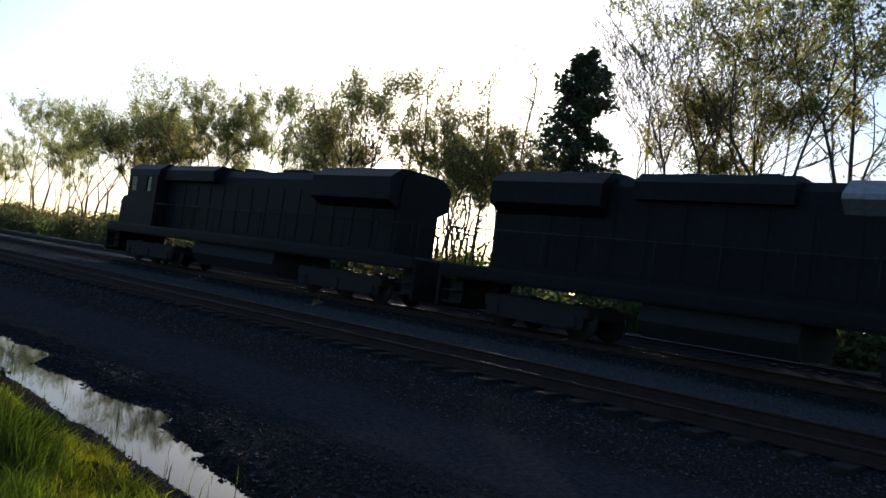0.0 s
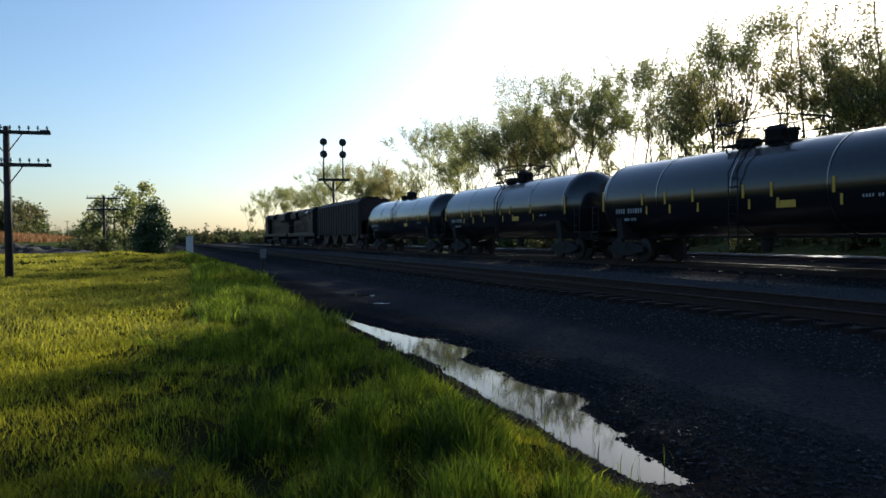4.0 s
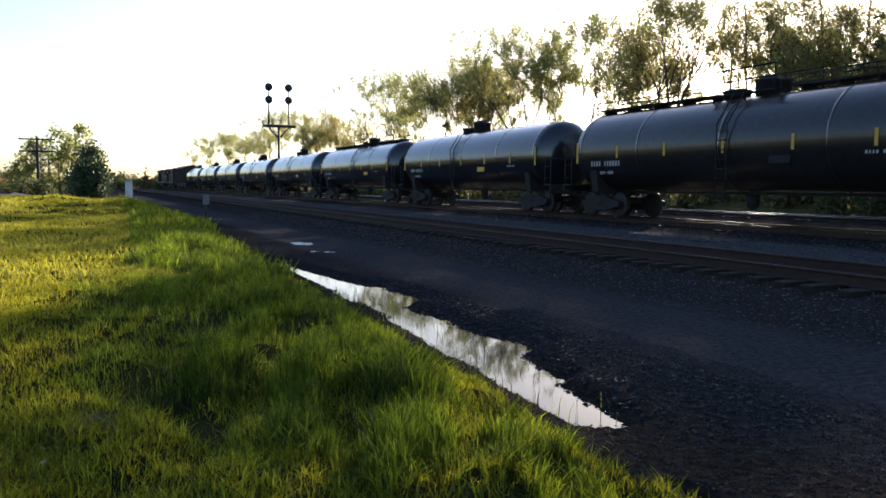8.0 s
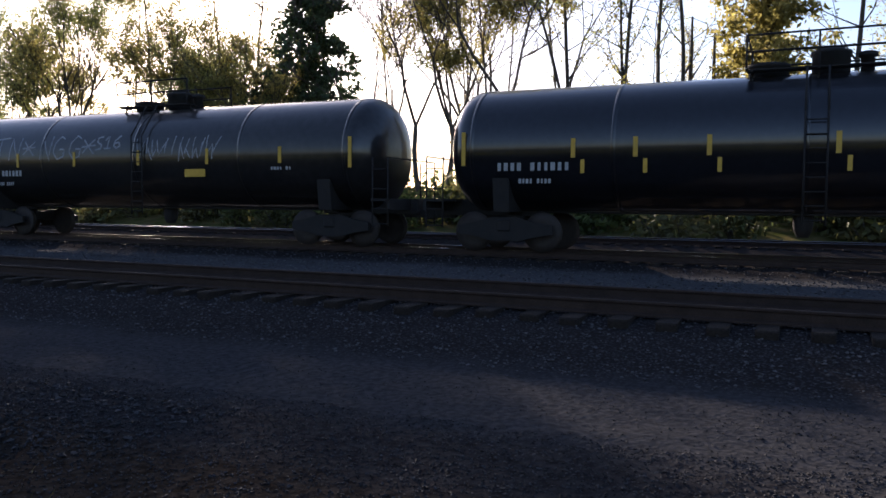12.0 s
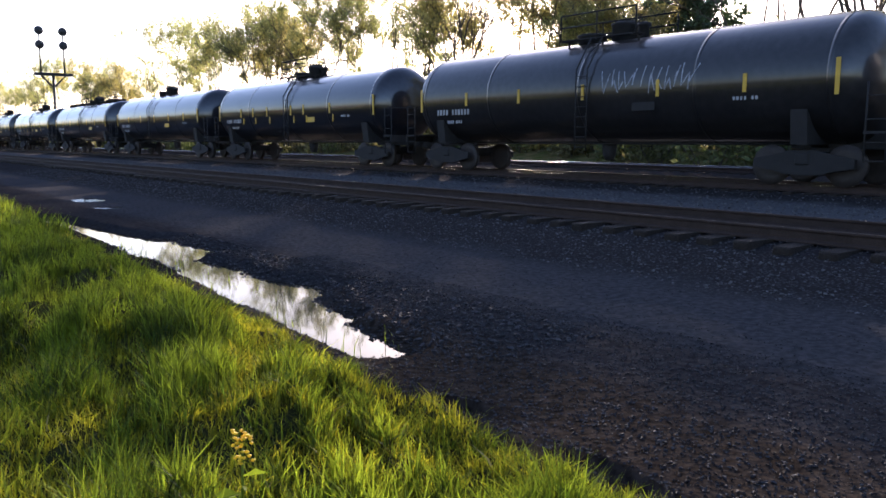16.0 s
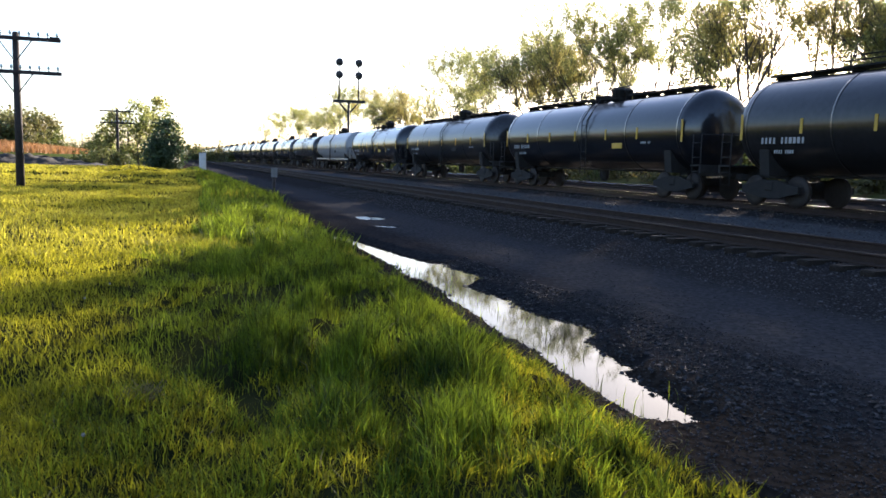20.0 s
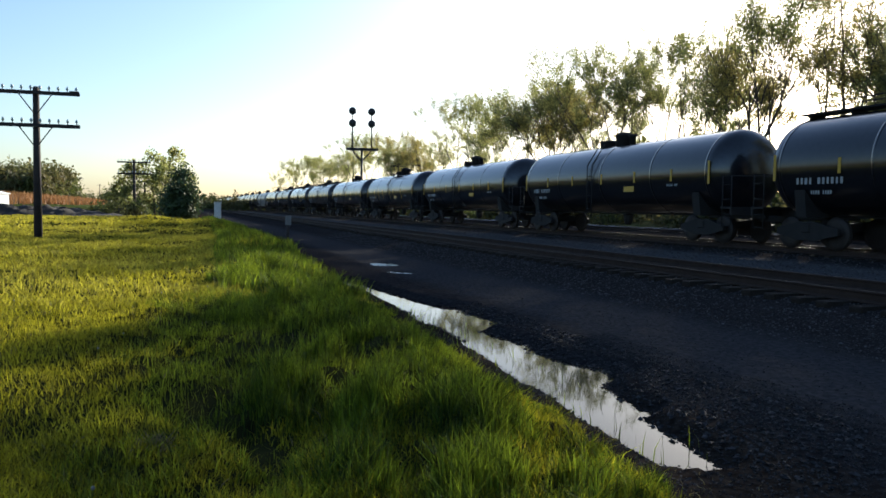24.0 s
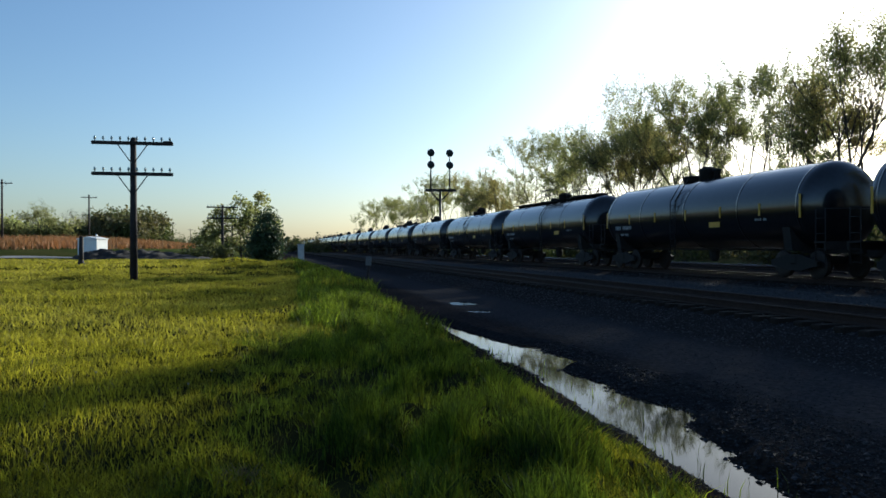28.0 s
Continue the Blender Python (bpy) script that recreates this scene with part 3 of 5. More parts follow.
def spray_writing(tank, R, ZC, start):
    """White sprayed letters, then an unreadable scrawl, each stroke laid on the tank's skin."""
    def skin(a, b):
        return (-math.sqrt(max(0.2, R * R - (b - ZC) ** 2)) - 0.004, a, b)

    def stroke(pts, width, label):
        line = [Vector(skin(a + (c - a) * k / 3, b + (d - b) * k / 3)) for (a, b), (c, d) in zip(pts, pts[1:]) for k in range(3)] + [Vector(skin(*pts[-1]))]
        v = []
        for k, p in enumerate(line):
            u = (line[min(k + 1, len(line) - 1)] - line[max(k - 1, 0)]).normalized()
            side = u.cross(Vector((1, 0, 0))).normalized() * width
            v += [p - side + Vector((0.01, 0, 0)), p + Vector((-0.006, 0, 0)), p + side + Vector((0.01, 0, 0))]
        f = [(3 * k + j, 3 * k + j + 1, 3 * k + j + 4, 3 * k + j + 3) for k in range(len(line) - 1) for j in (0, 1)]
        part("spray_stroke", Shape().add(v, f), M["chalk"], tank, label)

    y, rng = start, random.Random(5)
    if start > 0:
        for ch, at in zip("*MTN*NGG*S16", (0.0, 0.62, 1.15, 1.92, 2.55, 3.35, 3.95, 4.65, 5.2, 5.78, 6.15, 6.5)):
            for line in LETTERS[ch]:
                stroke([(7.35 - at - 0.95 * px, 2.42 + 0.74 * py) for px, py in line], 0.034, "white sprayed letter stroke")
        y = -0.15
    for k in range(12):
        ht, lean = rng.uniform(0.28, 0.42), rng.uniform(-0.12, 0.12)
        pts = [(y - 0.02 * k + lean, 2.62 + ht), (y - 0.08, 2.62 - ht * rng.uniform(0.2, 0.9)), (y - 0.2 - lean, 2.62 + ht * rng.uniform(0.1, 0.8)), (y - 0.28, 2.55 - ht * 0.5)]
        stroke(pts[: rng.choice((3, 4))], 0.024, "white spray-painted scrawl")
        y -= rng.uniform(0.2, 0.3)


def tank_car(look_mat, label, platform="short", grey=False, graffiti=False, seed=0, off=-0.45, strips=(7.5, 5.0, 2.45, -0.2, -2.8, -5.3, -7.5), twin=False, placard=-2.3, tag_at=6.9):
    """Unit origin: on the rail heads, at the middle of the car; +y is the train's direction."""
    rng = random.Random(seed)
    car = thing("tank_car", label, "tank car", "tank cars of the train")
    R, ZC, L = 1.53, 2.48, 16.3
    h = L / 2
    head = [(-h + 0.75 * (1 - math.cos(a)), max(0.02, R * math.sin(a) ** 0.75)) for a in [math.pi / 2 * k / 8 for k in range(9)]]
    prof = head + [(-h + 0.8, R)] + [(-h + 0.8 + (L - 1.6) * k / 6, R) for k in range(1, 7)] + [(-s, r) for s, r in head[::-1]]
    tank = part("tank", Shape().lathe(prof, (0, 0, ZC), "y", 48), look_mat, car)
    for y in (-h + 0.85, -3.9, -0.02, 3.9, h - 0.85):
        part("weld_band", Shape().lathe([(y - 0.05, R - 0.01), (y - 0.05, R + 0.006), (y + 0.05, R + 0.006), (y + 0.05, R - 0.01)], (0, 0, ZC), "y", 48), look_mat, tank)
    # manway, housing and valves on top
    top = ZC + R
    mz = part("manway_housing", Shape().lathe([(-0.15, 0.38), (0.38, 0.38), (0.4, 0.41), (0.46, 0.41), (0.5, 0.3)], (0, off, top), "z", 24), M["under"], car)
    part("hatch_lid", Shape().lathe([(0.5, 0.28), (0.55, 0.26), (0.58, 0.1)], (0, off, top), "z", 20), M["under"], mz)
    part("manway", Shape().lathe([(-0.1, 0.42), (0.16, 0.42), (0.18, 0.46), (0.24, 0.46), (0.28, 0.3)], (0, off + 1.25, top), "z", 20), M["under"], car)
    part("relief_valve", Shape().lathe([(-0.1, 0.14), (0.3, 0.14), (0.31, 0.2), (0.4, 0.2), (0.43, 0.1)], (0, off - 0.7, top), "z", 14), M["under"], car)
    # gratings each side of the housing on brackets, with rails
    if platform != "none":
        for x in (-0.75, 0.75):
            grate = Shape()
            for k in range(6):
                grate.box(x + (k - 2.5) * 0.075, off + 0.25, top + 0.02, 0.045, 2.8, 0.03)
            for y in (off - 1.05, off + 0.25, off + 1.55):
                grate.box(x, y, top - 0.01, 0.5, 0.05, 0.04).box(x * 0.93, y, top - 0.13, 0.05, 0.05, 0.28)
            pl = part("platform", grate, M["under"], car)
        for x in (-0.98, 0.98):
            rail = Shape()
            for y in (off - 1.15, off + 0.25, off + 1.65):
                rail.tube((x, y, top - 0.02), (x, y, top + 0.75), 0.022, n=6)
            for z in (top + 0.4, top + 0.75):
                rail.tube((x, off - 1.15, z), (x, off + 1.65, z), 0.022, n=6)
            part("handrail", rail, M["under"], pl)
        if platform == "tall":
            for y in (off - 1.15, off + 1.65):
                part("handrail", Shape().tube((-0.98, y, top + 0.75), (0.98, y, top + 0.75), 0.022, n=6), M["under"], pl)
    if platform == "long":  # running board from end to end
        for y0, y1 in ((off + 1.7, 7.75), (-7.1, off - 1.2)):
            wb = part("walkway", Shape().box(0, (y0 + y1) / 2, top + 0.13, 0.75, y1 - y0, 0.05), M["under"], car)
            for k in range(5):
                part("bracket", Shape().box(0, y0 + 0.3 + (y1 - y0 - 0.6) * k / 4, top + 0.05, 0.6, 0.06, 0.14), M["under"], wb)
            for x in (-0.4, 0.4):
                rails = Shape().tube((x, y0, top + 0.42), (x, y1, top + 0.42), 0.018, n=5)
                for k in range(5):
                    y = y0 + (y1 - y0) * k / 4
                    rails.tube((x, y, top + 0.12), (x, y, top + 0.42), 0.016, n=5)
                part("walkway_rail", rails, M["under"], wb)
    # ladder on each side
    for x in (-1.58, 1.58):
        lad = Shape()
        for y in (off + 0.05, off + 0.47):
            lad.tube((x, y, 0.75), (x, y, 3.06), 0.022, n=6).tube((x, y, 3.06), (x * 0.6, y, top + 0.02), 0.022, n=6)
        for k in range(8):
            lad.tube((x, off + 0.05, 0.85 + 0.29 * k), (x, off + 0.47, 0.85 + 0.29 * k), 0.016, n=5)
        part("ladder", lad, M["under"], car)
    # frame
    for s in (-1, 1):
        part("stub_sill", Shape().box(0, s * 7.35, 1.05, 0.5, 3.0, 0.42, 0.03), M["under"], car)
        part("saddle", Shape().prism([(-1.3, 0.95), (1.3, 0.95), (1.4, 1.76), (1.0, 1.4), (0, 1.05), (-1.0, 1.4), (-1.4, 1.76)], "y", s * 6.6 - 0.2, s * 6.6 + 0.2), M["under"], car)
        part("end_platform", Shape().box(0, s * 8.35, 1.22, 2.9, 0.55, 0.06).box(0, s * 8.58, 1.1, 2.9, 0.08, 0.26), M["under"], car)
        grab = Shape()
        for x in (-1.4, 1.4):
            grab.tube((x, s * 8.55, 0.55), (x, s * 8.55, 2.3), 0.022, n=6).tube((x, s * 8.1, 0.55), (x, s * 8.1, 2.3), 0.022, n=6)
            for z in (0.6, 1.0, 1.5, 2.0):
                grab.tube((x, s * 8.1, z), (x, s * 8.55, z), 0.016, n=5)
            grab.tube((x, s * 8.55, 2.3), (-x, s * 8.55, 2.3), 0.02, n=6) if x > 0 else None
        part("end_ladder", grab, M["under"], car)
        truck(car, s * 6.6)
        coupler(car, s * 9.06, s)
    if grey:
        for x in (-1.4, 1.4):
            part("side_sill", Shape().box(x, 0, 1.18, 0.1, 16.4, 0.16), look_mat, car)
    part("brake_cylinder", Shape().lathe([(-0.35, 0.02), (-0.35, 0.16), (0.35, 0.16), (0.35, 0.02)], (0.5, -4.3, 1.1), "y", 14), M["under"], car)
    part("brake_pipe", Shape().tube((-0.3, -6, 0.95), (-0.3, 6, 0.95), 0.03, n=6), M["under"], car)
    part("bottom_outlet", Shape().lathe([(-0.6, 0.12), (-0.45, 0.2), (0.0, 0.24)], (0, 0, ZC - R + 0.1), "z", 14), M["under"], car)
    # reflective strips and marks on both sides
    for side in (-1, 1):
        for y in strips:
            z = 2.42 if abs(y) < 7 else 2.45
            ang = math.asin((z - ZC) / R)
            x = side * (R * math.cos(ang) + 0.008)
            part("reflector_strip", Shape().box(x, y, z, 0.012, 0.1, 0.8 if abs(y) > 7 else 0.44), M["yellow"], tank, "yellow reflective strip")
            if twin and abs(y) < 7:  # a second, lower strip beside it
                part("reflector_strip", Shape().box(x + side * -0.05, y - 0.21, z - 0.4, 0.012, 0.09, 0.34), M["yellow"], tank, "yellow reflective strip")
        if side > 0:
            continue
        y0 = 6.6
        zz = 2.02
        xx = side * (R * math.cos(math.asin((zz - ZC) / R)) + 0.02)
        stencil(car, xx, y0, zz, 11, 0.2, M["white"], rng)
        stencil(car, xx - side * 0.05, y0 - 0.5, zz - 0.34, 9, 0.11, M["white"], rng)
        stencil(car, xx, -5.0, 2.08, 7, 0.12, M["white"], rng)
        part("placard", Shape().box(xx - side * 0.012, placard, 1.98, 0.012, 0.75, 0.26), M["yellow"] if seed % 2 else M["under"], car)
    if graffiti:
        spray_writing(tank, R, ZC, tag_at)
    return car


def loco_trucks(eng, ys, axles):
    for y in ys:
        span = 3.6 if axles == 3 else 2.6
        t = part("truck", Shape().box(0, y, 0.75, 2.5, span + 0.9, 0.34, 0.05).box(-1.2, y, 0.55, 0.14, span + 0.7, 0.5, 0.04).box(1.2, y, 0.55, 0.14, span + 0.7, 0.5, 0.04), M["under"], eng)
        for k in range(axles):
            yy = y - span / 2 + span * k / (axles - 1)
            for s in (-1, 1):
                part("wheel", Shape().lathe([(-0.06, 0.1), (-0.06, 0.5), (0.06, 0.5), (0.06, 0.1)], (s * 0.76, yy, 0.5), "x", 22), M["wheel"], t)
                part("axle_box", Shape().box(s * 1.28, yy, 0.5, 0.12, 0.34, 0.34, 0.04), M["under"], t)


def steps_and_rails(eng, y0, y1):
    for x in (-1.5, 1.5):
        sh = Shape()
        n = int(abs(y1 - y0) / 1.6)
        for k in range(n + 1):
            y = y0 + (y1 - y0) * k / n
            sh.tube((x, y, 1.75), (x, y, 2.75), 0.02, n=5)
        sh.tube((x, y0, 2.75), (x, y1, 2.75), 0.022, n=5)
        part("handrail", sh, M["under"], eng)


def cab_with_windows(eng, y0, y1, sill, roof, holes, label=""):
    """A hollow cab: two side walls with window openings, end walls, floor and a curved roof. holes: (from, to) along y."""
    w, z0, z1 = 1.52, 3.3, 3.98
    cab = part("cab", Shape().box(0, (y0 + y1) / 2, sill + 0.05, 2 * w, y1 - y0, 0.1), M["loco"], eng, label)
    part("cab_roof", Shape().prism([(-w, roof - 0.55), (w, roof - 0.55), (w * 0.98, roof - 0.3), (w * 0.72, roof), (-w * 0.72, roof), (-w * 0.98, roof - 0.3)], "y", y0 - 0.08, y1 + 0.08), M["loco"], cab)
    for s in (-1, 1):
        x = s * (w - 0.04)
        wall = Shape().box(x, (y0 + y1) / 2, (sill + 0.1 + z0) / 2, 0.08, y1 - y0, z0 - sill - 0.1).box(x, (y0 + y1) / 2, (z1 + roof - 0.55) / 2, 0.08, y1 - y0, roof - 0.55 - z1)
        at = y0
        for a, b in list(holes) + [(y1, y1)]:
            if a - at > 0.02:
                wall.box(x, (at + a) / 2, (z0 + z1) / 2, 0.08, a - at, z1 - z0)
            at = b
        part("side_wall", wall, M["loco"], cab)
        for a, b in holes:
            part("side_window", Shape().box(x, (a + b) / 2, (z0 + z1) / 2, 0.012, b - a - 0.004, z1 - z0 - 0.004), M["clear_glass"], cab, "clear side window")
    for y in (y0 + 0.04, y1 - 0.04):
        part("end_wall", Shape().box(0, y, (sill + 0.1 + roof - 0.55) / 2, 2 * w - 0.18, 0.08, roof - 0.65 - sill), M["loco"], cab)
    return cab


def end_rails(eng, y, s):
    """Railing, steps and pilot plate of an end platform."""
    part("pilot", Shape().box(0, y, 0.9, 3.0, 0.14, 1.15, 0.03), M["loco"], eng)
    rail = Shape()
    for x in (-1.4, -0.5, 0.5, 1.4):
        rail.tube((x, y - s * 0.1, 1.7), (x, y - s * 0.1, 2.75), 0.022, n=6)
    rail.tube((-1.4, y - s * 0.1, 2.75), (1.4, y - s * 0.1, 2.75), 0.022, n=6)
    part("end_railing", rail, M["under"], eng)
    for x in (-1.35, 1.35):
        step = Shape()
        for k in range(3):
            step.box(x, y - s * 0.5, 0.5 + 0.36 * k, 0.34, 0.5, 0.04)
        step.box(x - math.copysign(0.16, x), y - s * 0.5, 0.95, 0.03, 0.5, 1.0)
        part("step_well", step, M["under"], eng)


def road_locomotive():
    """Six-axle wide-nose engine; the cab leads."""
    e = thing("locomotive", "dark six-axle diesel locomotive with wide nose leading the train", "locomotive", "locomotives of the train")
    part("frame", Shape().box(0, 0, 1.5, 3.1, 21.4, 0.42, 0.08), M["loco"], e)
    part("fuel_tank", Shape().prism([(-1.35, 1.3), (1.35, 1.3), (1.45, 0.8), (1.1, 0.35), (-1.1, 0.35), (-1.45, 0.8)], "y", -3.2, 2.6), M["under"], e)
    hood = part("long_hood", Shape().prism([(-0.95, 1.7), (0.95, 1.7), (0.95, 4.15), (0.7, 4.45), (-0.7, 4.45), (-0.95, 4.15)], "y", -9.15, 6.3), M["loco"], e)
    for y in [-8.5 + 1.05 * k for k in range(14)]:
        for x in (-0.96, 0.96):
            part("hood_door", Shape().box(x, y, 2.8, 0.03, 0.92, 1.9, 0.02), M["loco"], hood)
            part("door_latch", Shape().box(math.copysign(0.985, x), y + 0.32, 2.8, 0.03, 0.05, 0.16), M["under"], hood)
    part("radiator", Shape().prism([(-1.5, 3.5), (-1.5, 4.25), (-1.0, 4.6), (1.0, 4.6), (1.5, 4.25), (1.5, 3.5), (0.95, 3.2), (-0.95, 3.2)], "y", -9.1, -5.0), M["loco"], e, "flared radiator section")
    for y in (-8.2, -7.0, -5.8, 0.6):
        part("roof_fan", Shape().lathe([(-0.1, 0.62), (0.1, 0.62), (0.14, 0.5)], (0, y, 4.56 if y < -5 else 4.48), "z", 20), M["under"], e)
    part("exhaust", Shape().box(0, -2.2, 4.52, 0.7, 1.5, 0.24, 0.05), M["under"], e)
    part("dynamic_brake_housing", Shape().prism([(-1.3, 3.9), (1.3, 3.9), (1.3, 4.35), (0.95, 4.62), (-0.95, 4.62), (-1.3, 4.35)], "y", 2.0, 6.25), M["loco"], e)
    cab = cab_with_windows(e, 6.35, 9.1, 1.7, 4.65, ((6.9, 7.35), (8.3, 8.9)))
    for x in (-0.72, 0.72):
        part("windshield", Shape().box(x, 9.12, 3.65, 1.1, 0.03, 0.6, 0.02), M["glass"], cab)
    part("nose", Shape().prism([(9.1, 1.7), (10.2, 1.7), (10.2, 2.8), (10.0, 3.05), (9.1, 3.2)], "x", -1.25, 1.25), M["loco"], e)
    for x in (-0.2, 0.2):
        part("headlight", Shape().lathe([(0, 0.02), (0, 0.11), (0.05, 0.11), (0.05, 0.02)], (x, 10.2, 2.6), "y", 14), M["silver"], e)
    part("horn", Shape().lathe([(-0.3, 0.03), (0.1, 0.05), (0.3, 0.12)], (0.3, 7.4, 4.76), "y", 12).box(0.3, 7.4, 4.69, 0.06, 0.1, 0.1), M["under"], e)
    for s in (-1, 1):
        end_rails(e, s * 10.7, s)
        coupler(e, s * 11.25, s)
    steps_and_rails(e, -10.4, 6.2)
    loco_trucks(e, (-6.8, 6.8), 3)
    return e


def yard_locomotive():
    """Four-axle engine running long hood first, its cab at the tail."""
    e = thing("locomotive", "dark four-axle diesel locomotive with grey intake panel, trailing cab", "locomotive", "locomotives of the train")
    part("frame", Shape().box(0, 0, 1.45, 3.1, 17.3, 0.4, 0.08), M["loco"], e)
    part("fuel_tank", Shape().prism([(-1.3, 1.25), (1.3, 1.25), (1.4, 0.8), (1.1, 0.4), (-1.1, 0.4), (-1.4, 0.8)], "y", -1.9, 1.9), M["under"], e)
    hood = part("long_hood", Shape().prism([(-0.95, 1.65), (0.95, 1.65), (0.95, 4.2), (0.7, 4.45), (-0.7, 4.45), (-0.95, 4.2)], "y", -5.2, 7.15), M["loco"], e)
    for y in [-4.4 + 1.0 * k for k in range(11)]:
        for x in (-0.96, 0.96):
            part("hood_door", Shape().box(x, y, 2.8, 0.03, 0.86, 1.9, 0.02), M["loco"], hood)
            part("door_latch", Shape().box(math.copysign(0.985, x), y + 0.3, 2.8, 0.03, 0.05, 0.16), M["under"], hood)
    part("radiator", Shape().prism([(-1.4, 3.6), (-1.4, 4.2), (-0.95, 4.56), (0.95, 4.56), (1.4, 4.2), (1.4, 3.6), (0.95, 3.3), (-0.95, 3.3)], "y", 3.4, 7.1), M["loco"], e, "flared radiator section")
    for y in (6.3, 5.1, 3.95, 1.4):
        part("roof_fan", Shape().lathe([(-0.1, 0.6), (0.1, 0.6), (0.14, 0.5)], (0, y, 4.52), "z", 20), M["under"], e)
    part("dynamic_brake_housing", Shape().prism([(-1.2, 3.85), (1.2, 3.85), (1.2, 4.3), (0.9, 4.56), (-0.9, 4.56), (-1.2, 4.3)], "y", -1.4, 2.6), M["loco"], e)
    for s in (-1, 1):
        part("air_intake", Shape().prism([(s * 0.96, 3.7), (s * 1.35, 4.0), (s * 1.35, 4.12), (s * 0.8, 4.5), (s * 0.7, 4.42), (s * 0.96, 4.1)], "y", -5.1, -2.4), M["loco_cab"], e, "light grey sloped intake panel")
    part("exhaust", Shape().box(0, -0.4, 4.62, 0.4, 0.6, 0.24, 0.04), M["under"], e)
    cab_with_windows(e, -7.85, -5.2, 1.65, 4.6, ((-7.3, -6.75), (-6.2, -5.65)))
    part("short_hood", Shape().prism([(-8.75, 1.65), (-8.75, 2.9), (-8.6, 3.1), (-7.85, 3.2), (-7.85, 1.65)], "x", -0.95, 0.95), M["loco"], e)
    for s in (-1, 1):
        end_rails(e, s * 8.9 if s < 0 else 8.6, s)
        coupler(e, s * 9.0, s)
    steps_and_rails(e, -5.0, 8.3)
    loco_trucks(e, (-5.2, 5.2), 2)
    return e


def hopper_car():
    c = thing("hopper_car", "brown ribbed covered hopper car coupled behind the locomotives", "hopper car")
    L = 19.6
    body = part("body", Shape().prism([(-1.5, 1.35), (1.5, 1.35), (1.5, 4.25), (1.15, 4.55), (-1.15, 4.55), (-1.5, 4.25)], "y", -L / 2 + 1.0, L / 2 - 1.0), M["hopper"], c)
    for k in range(17):
        y = -L / 2 + 1.2 + k * (L - 2.4) / 16
        for x in (-1.54, 1.54):
            part("side_post", Shape().box(x, y, 2.8, 0.1, 0.14, 2.9, 0.02), M["hopper"], body)
    for k in range(4):
        y = -6 + 4 * k
        part("hopper_chute", Shape().prism([(y - 1.6, 1.35), (y + 1.6, 1.35), (y + 0.4, 0.45), (y - 0.4, 0.45)], "x", -1.2, 1.2), M["hopper"], c)
    part("roof_walk", Shape().box(0, 0, 4.66, 1.6, L - 1.6, 0.06).box(0, 0, 4.6, 0.6, L - 2.4, 0.1), M["under"], c)
    for s in (-1, 1):
        part("end_sill", Shape().box(0, s * (L / 2 - 0.5), 1.15, 2.9, 1.0, 0.3, 0.04), M["hopper"], c)
        part("end_slope", Shape().prism([(s * (L / 2 - 1.0), 2.6), (s * (L / 2 - 1.0), 1.4), (s * (L / 2 - 2.6), 1.35)], "x", -1.3, 1.3), M["hopper"], c)
        for x in (-1.35, 1.35):
            lad = Shape()
            lad.tube((x, s * (L / 2 - 0.85), 0.7), (x, s * (L / 2 - 0.85), 4.6), 0.025, n=6)
            for q in range(10):
                lad.tube((x, s * (L / 2 - 0.85), 0.9 + 0.38 * q), (x - math.copysign(0.45, x), s * (L / 2 - 0.85), 0.9 + 0.38 * q), 0.018, n=5)
            part("end_ladder", lad, M["under"], c)
        truck(c, s * 7.6)
        coupler(c, s * 10.45, s)
    return c


TRAIN_X, SPEED, PITCH, Y0 = 19.2, 22.40, 18.19, -24.84
TRAIN = []  # thing, its middle at the clip's start
TRAIN.append((hopper_car(), Y0 + 10.6))
TRAIN.append((yard_locomotive(), Y0 + 21.2 + 9.1))
TRAIN.append((road_locomotive(), Y0 + 21.2 + 18.2 + 11.3))
KINDS = [
    tank_car(M["tank"], "glossy black tank car with bare low top fittings", "none", seed=1, off=0.5),
    tank_car(M["tank"], "glossy black tank car with railed top platform", "tall", seed=3, strips=(-7.5, -4.1, -1.8, -0.6, 1.85, 3.4, 4.8, 7.5), twin=True),
    tank_car(M["tank_worn"], "weathered black tank car with long top walkway", "long", seed=4),
    tank_car(M["tank_grey"], "light grey tank car with bare top", "none", grey=True, seed=2),
    tank_car(M["tank_worn"], "black tank car with white spray-painted lettering", "short", graffiti=True, seed=5),
    tank_car(M["tank"], "glossy black tank car with long top walkway", "long", seed=7, off=-1.0, strips=(7.5, 5.0, 2.6, 0.15, -2.45, -4.75, -7.6), placard=-3.25),
    tank_car(M["tank_worn"], "black tank car with scrawled white spray paint towards its tail", "short", graffiti=True, seed=8, tag_at=-0.9),
]
ORDER = {17: 6, 12: 4, 13: 1, 14: 5, 15: 0, 18: 3, 9: 2, 7: 2, 27: 5, 28: 0, 22: 2, 31: 0, 21: 5, 29: 0, 30: 5, 32: 0}
used = set()
pick = random.Random(8)
for k in range(37):
    kind = ORDER.get(k, pick.choice([0, 0, 1, 1, 2, 5]))
    y = Y0 - PITCH * (k + 0.5)
    if kind in used:
        TRAIN.append((copy_thing(KINDS[kind], pose(TRAIN_X, y, 0)), y))
    else:
        used.add(kind)
        TRAIN.append((KINDS[kind], y))
for ob, y in TRAIN:
    ob.matrix_basis = pose(TRAIN_X, y, 0)


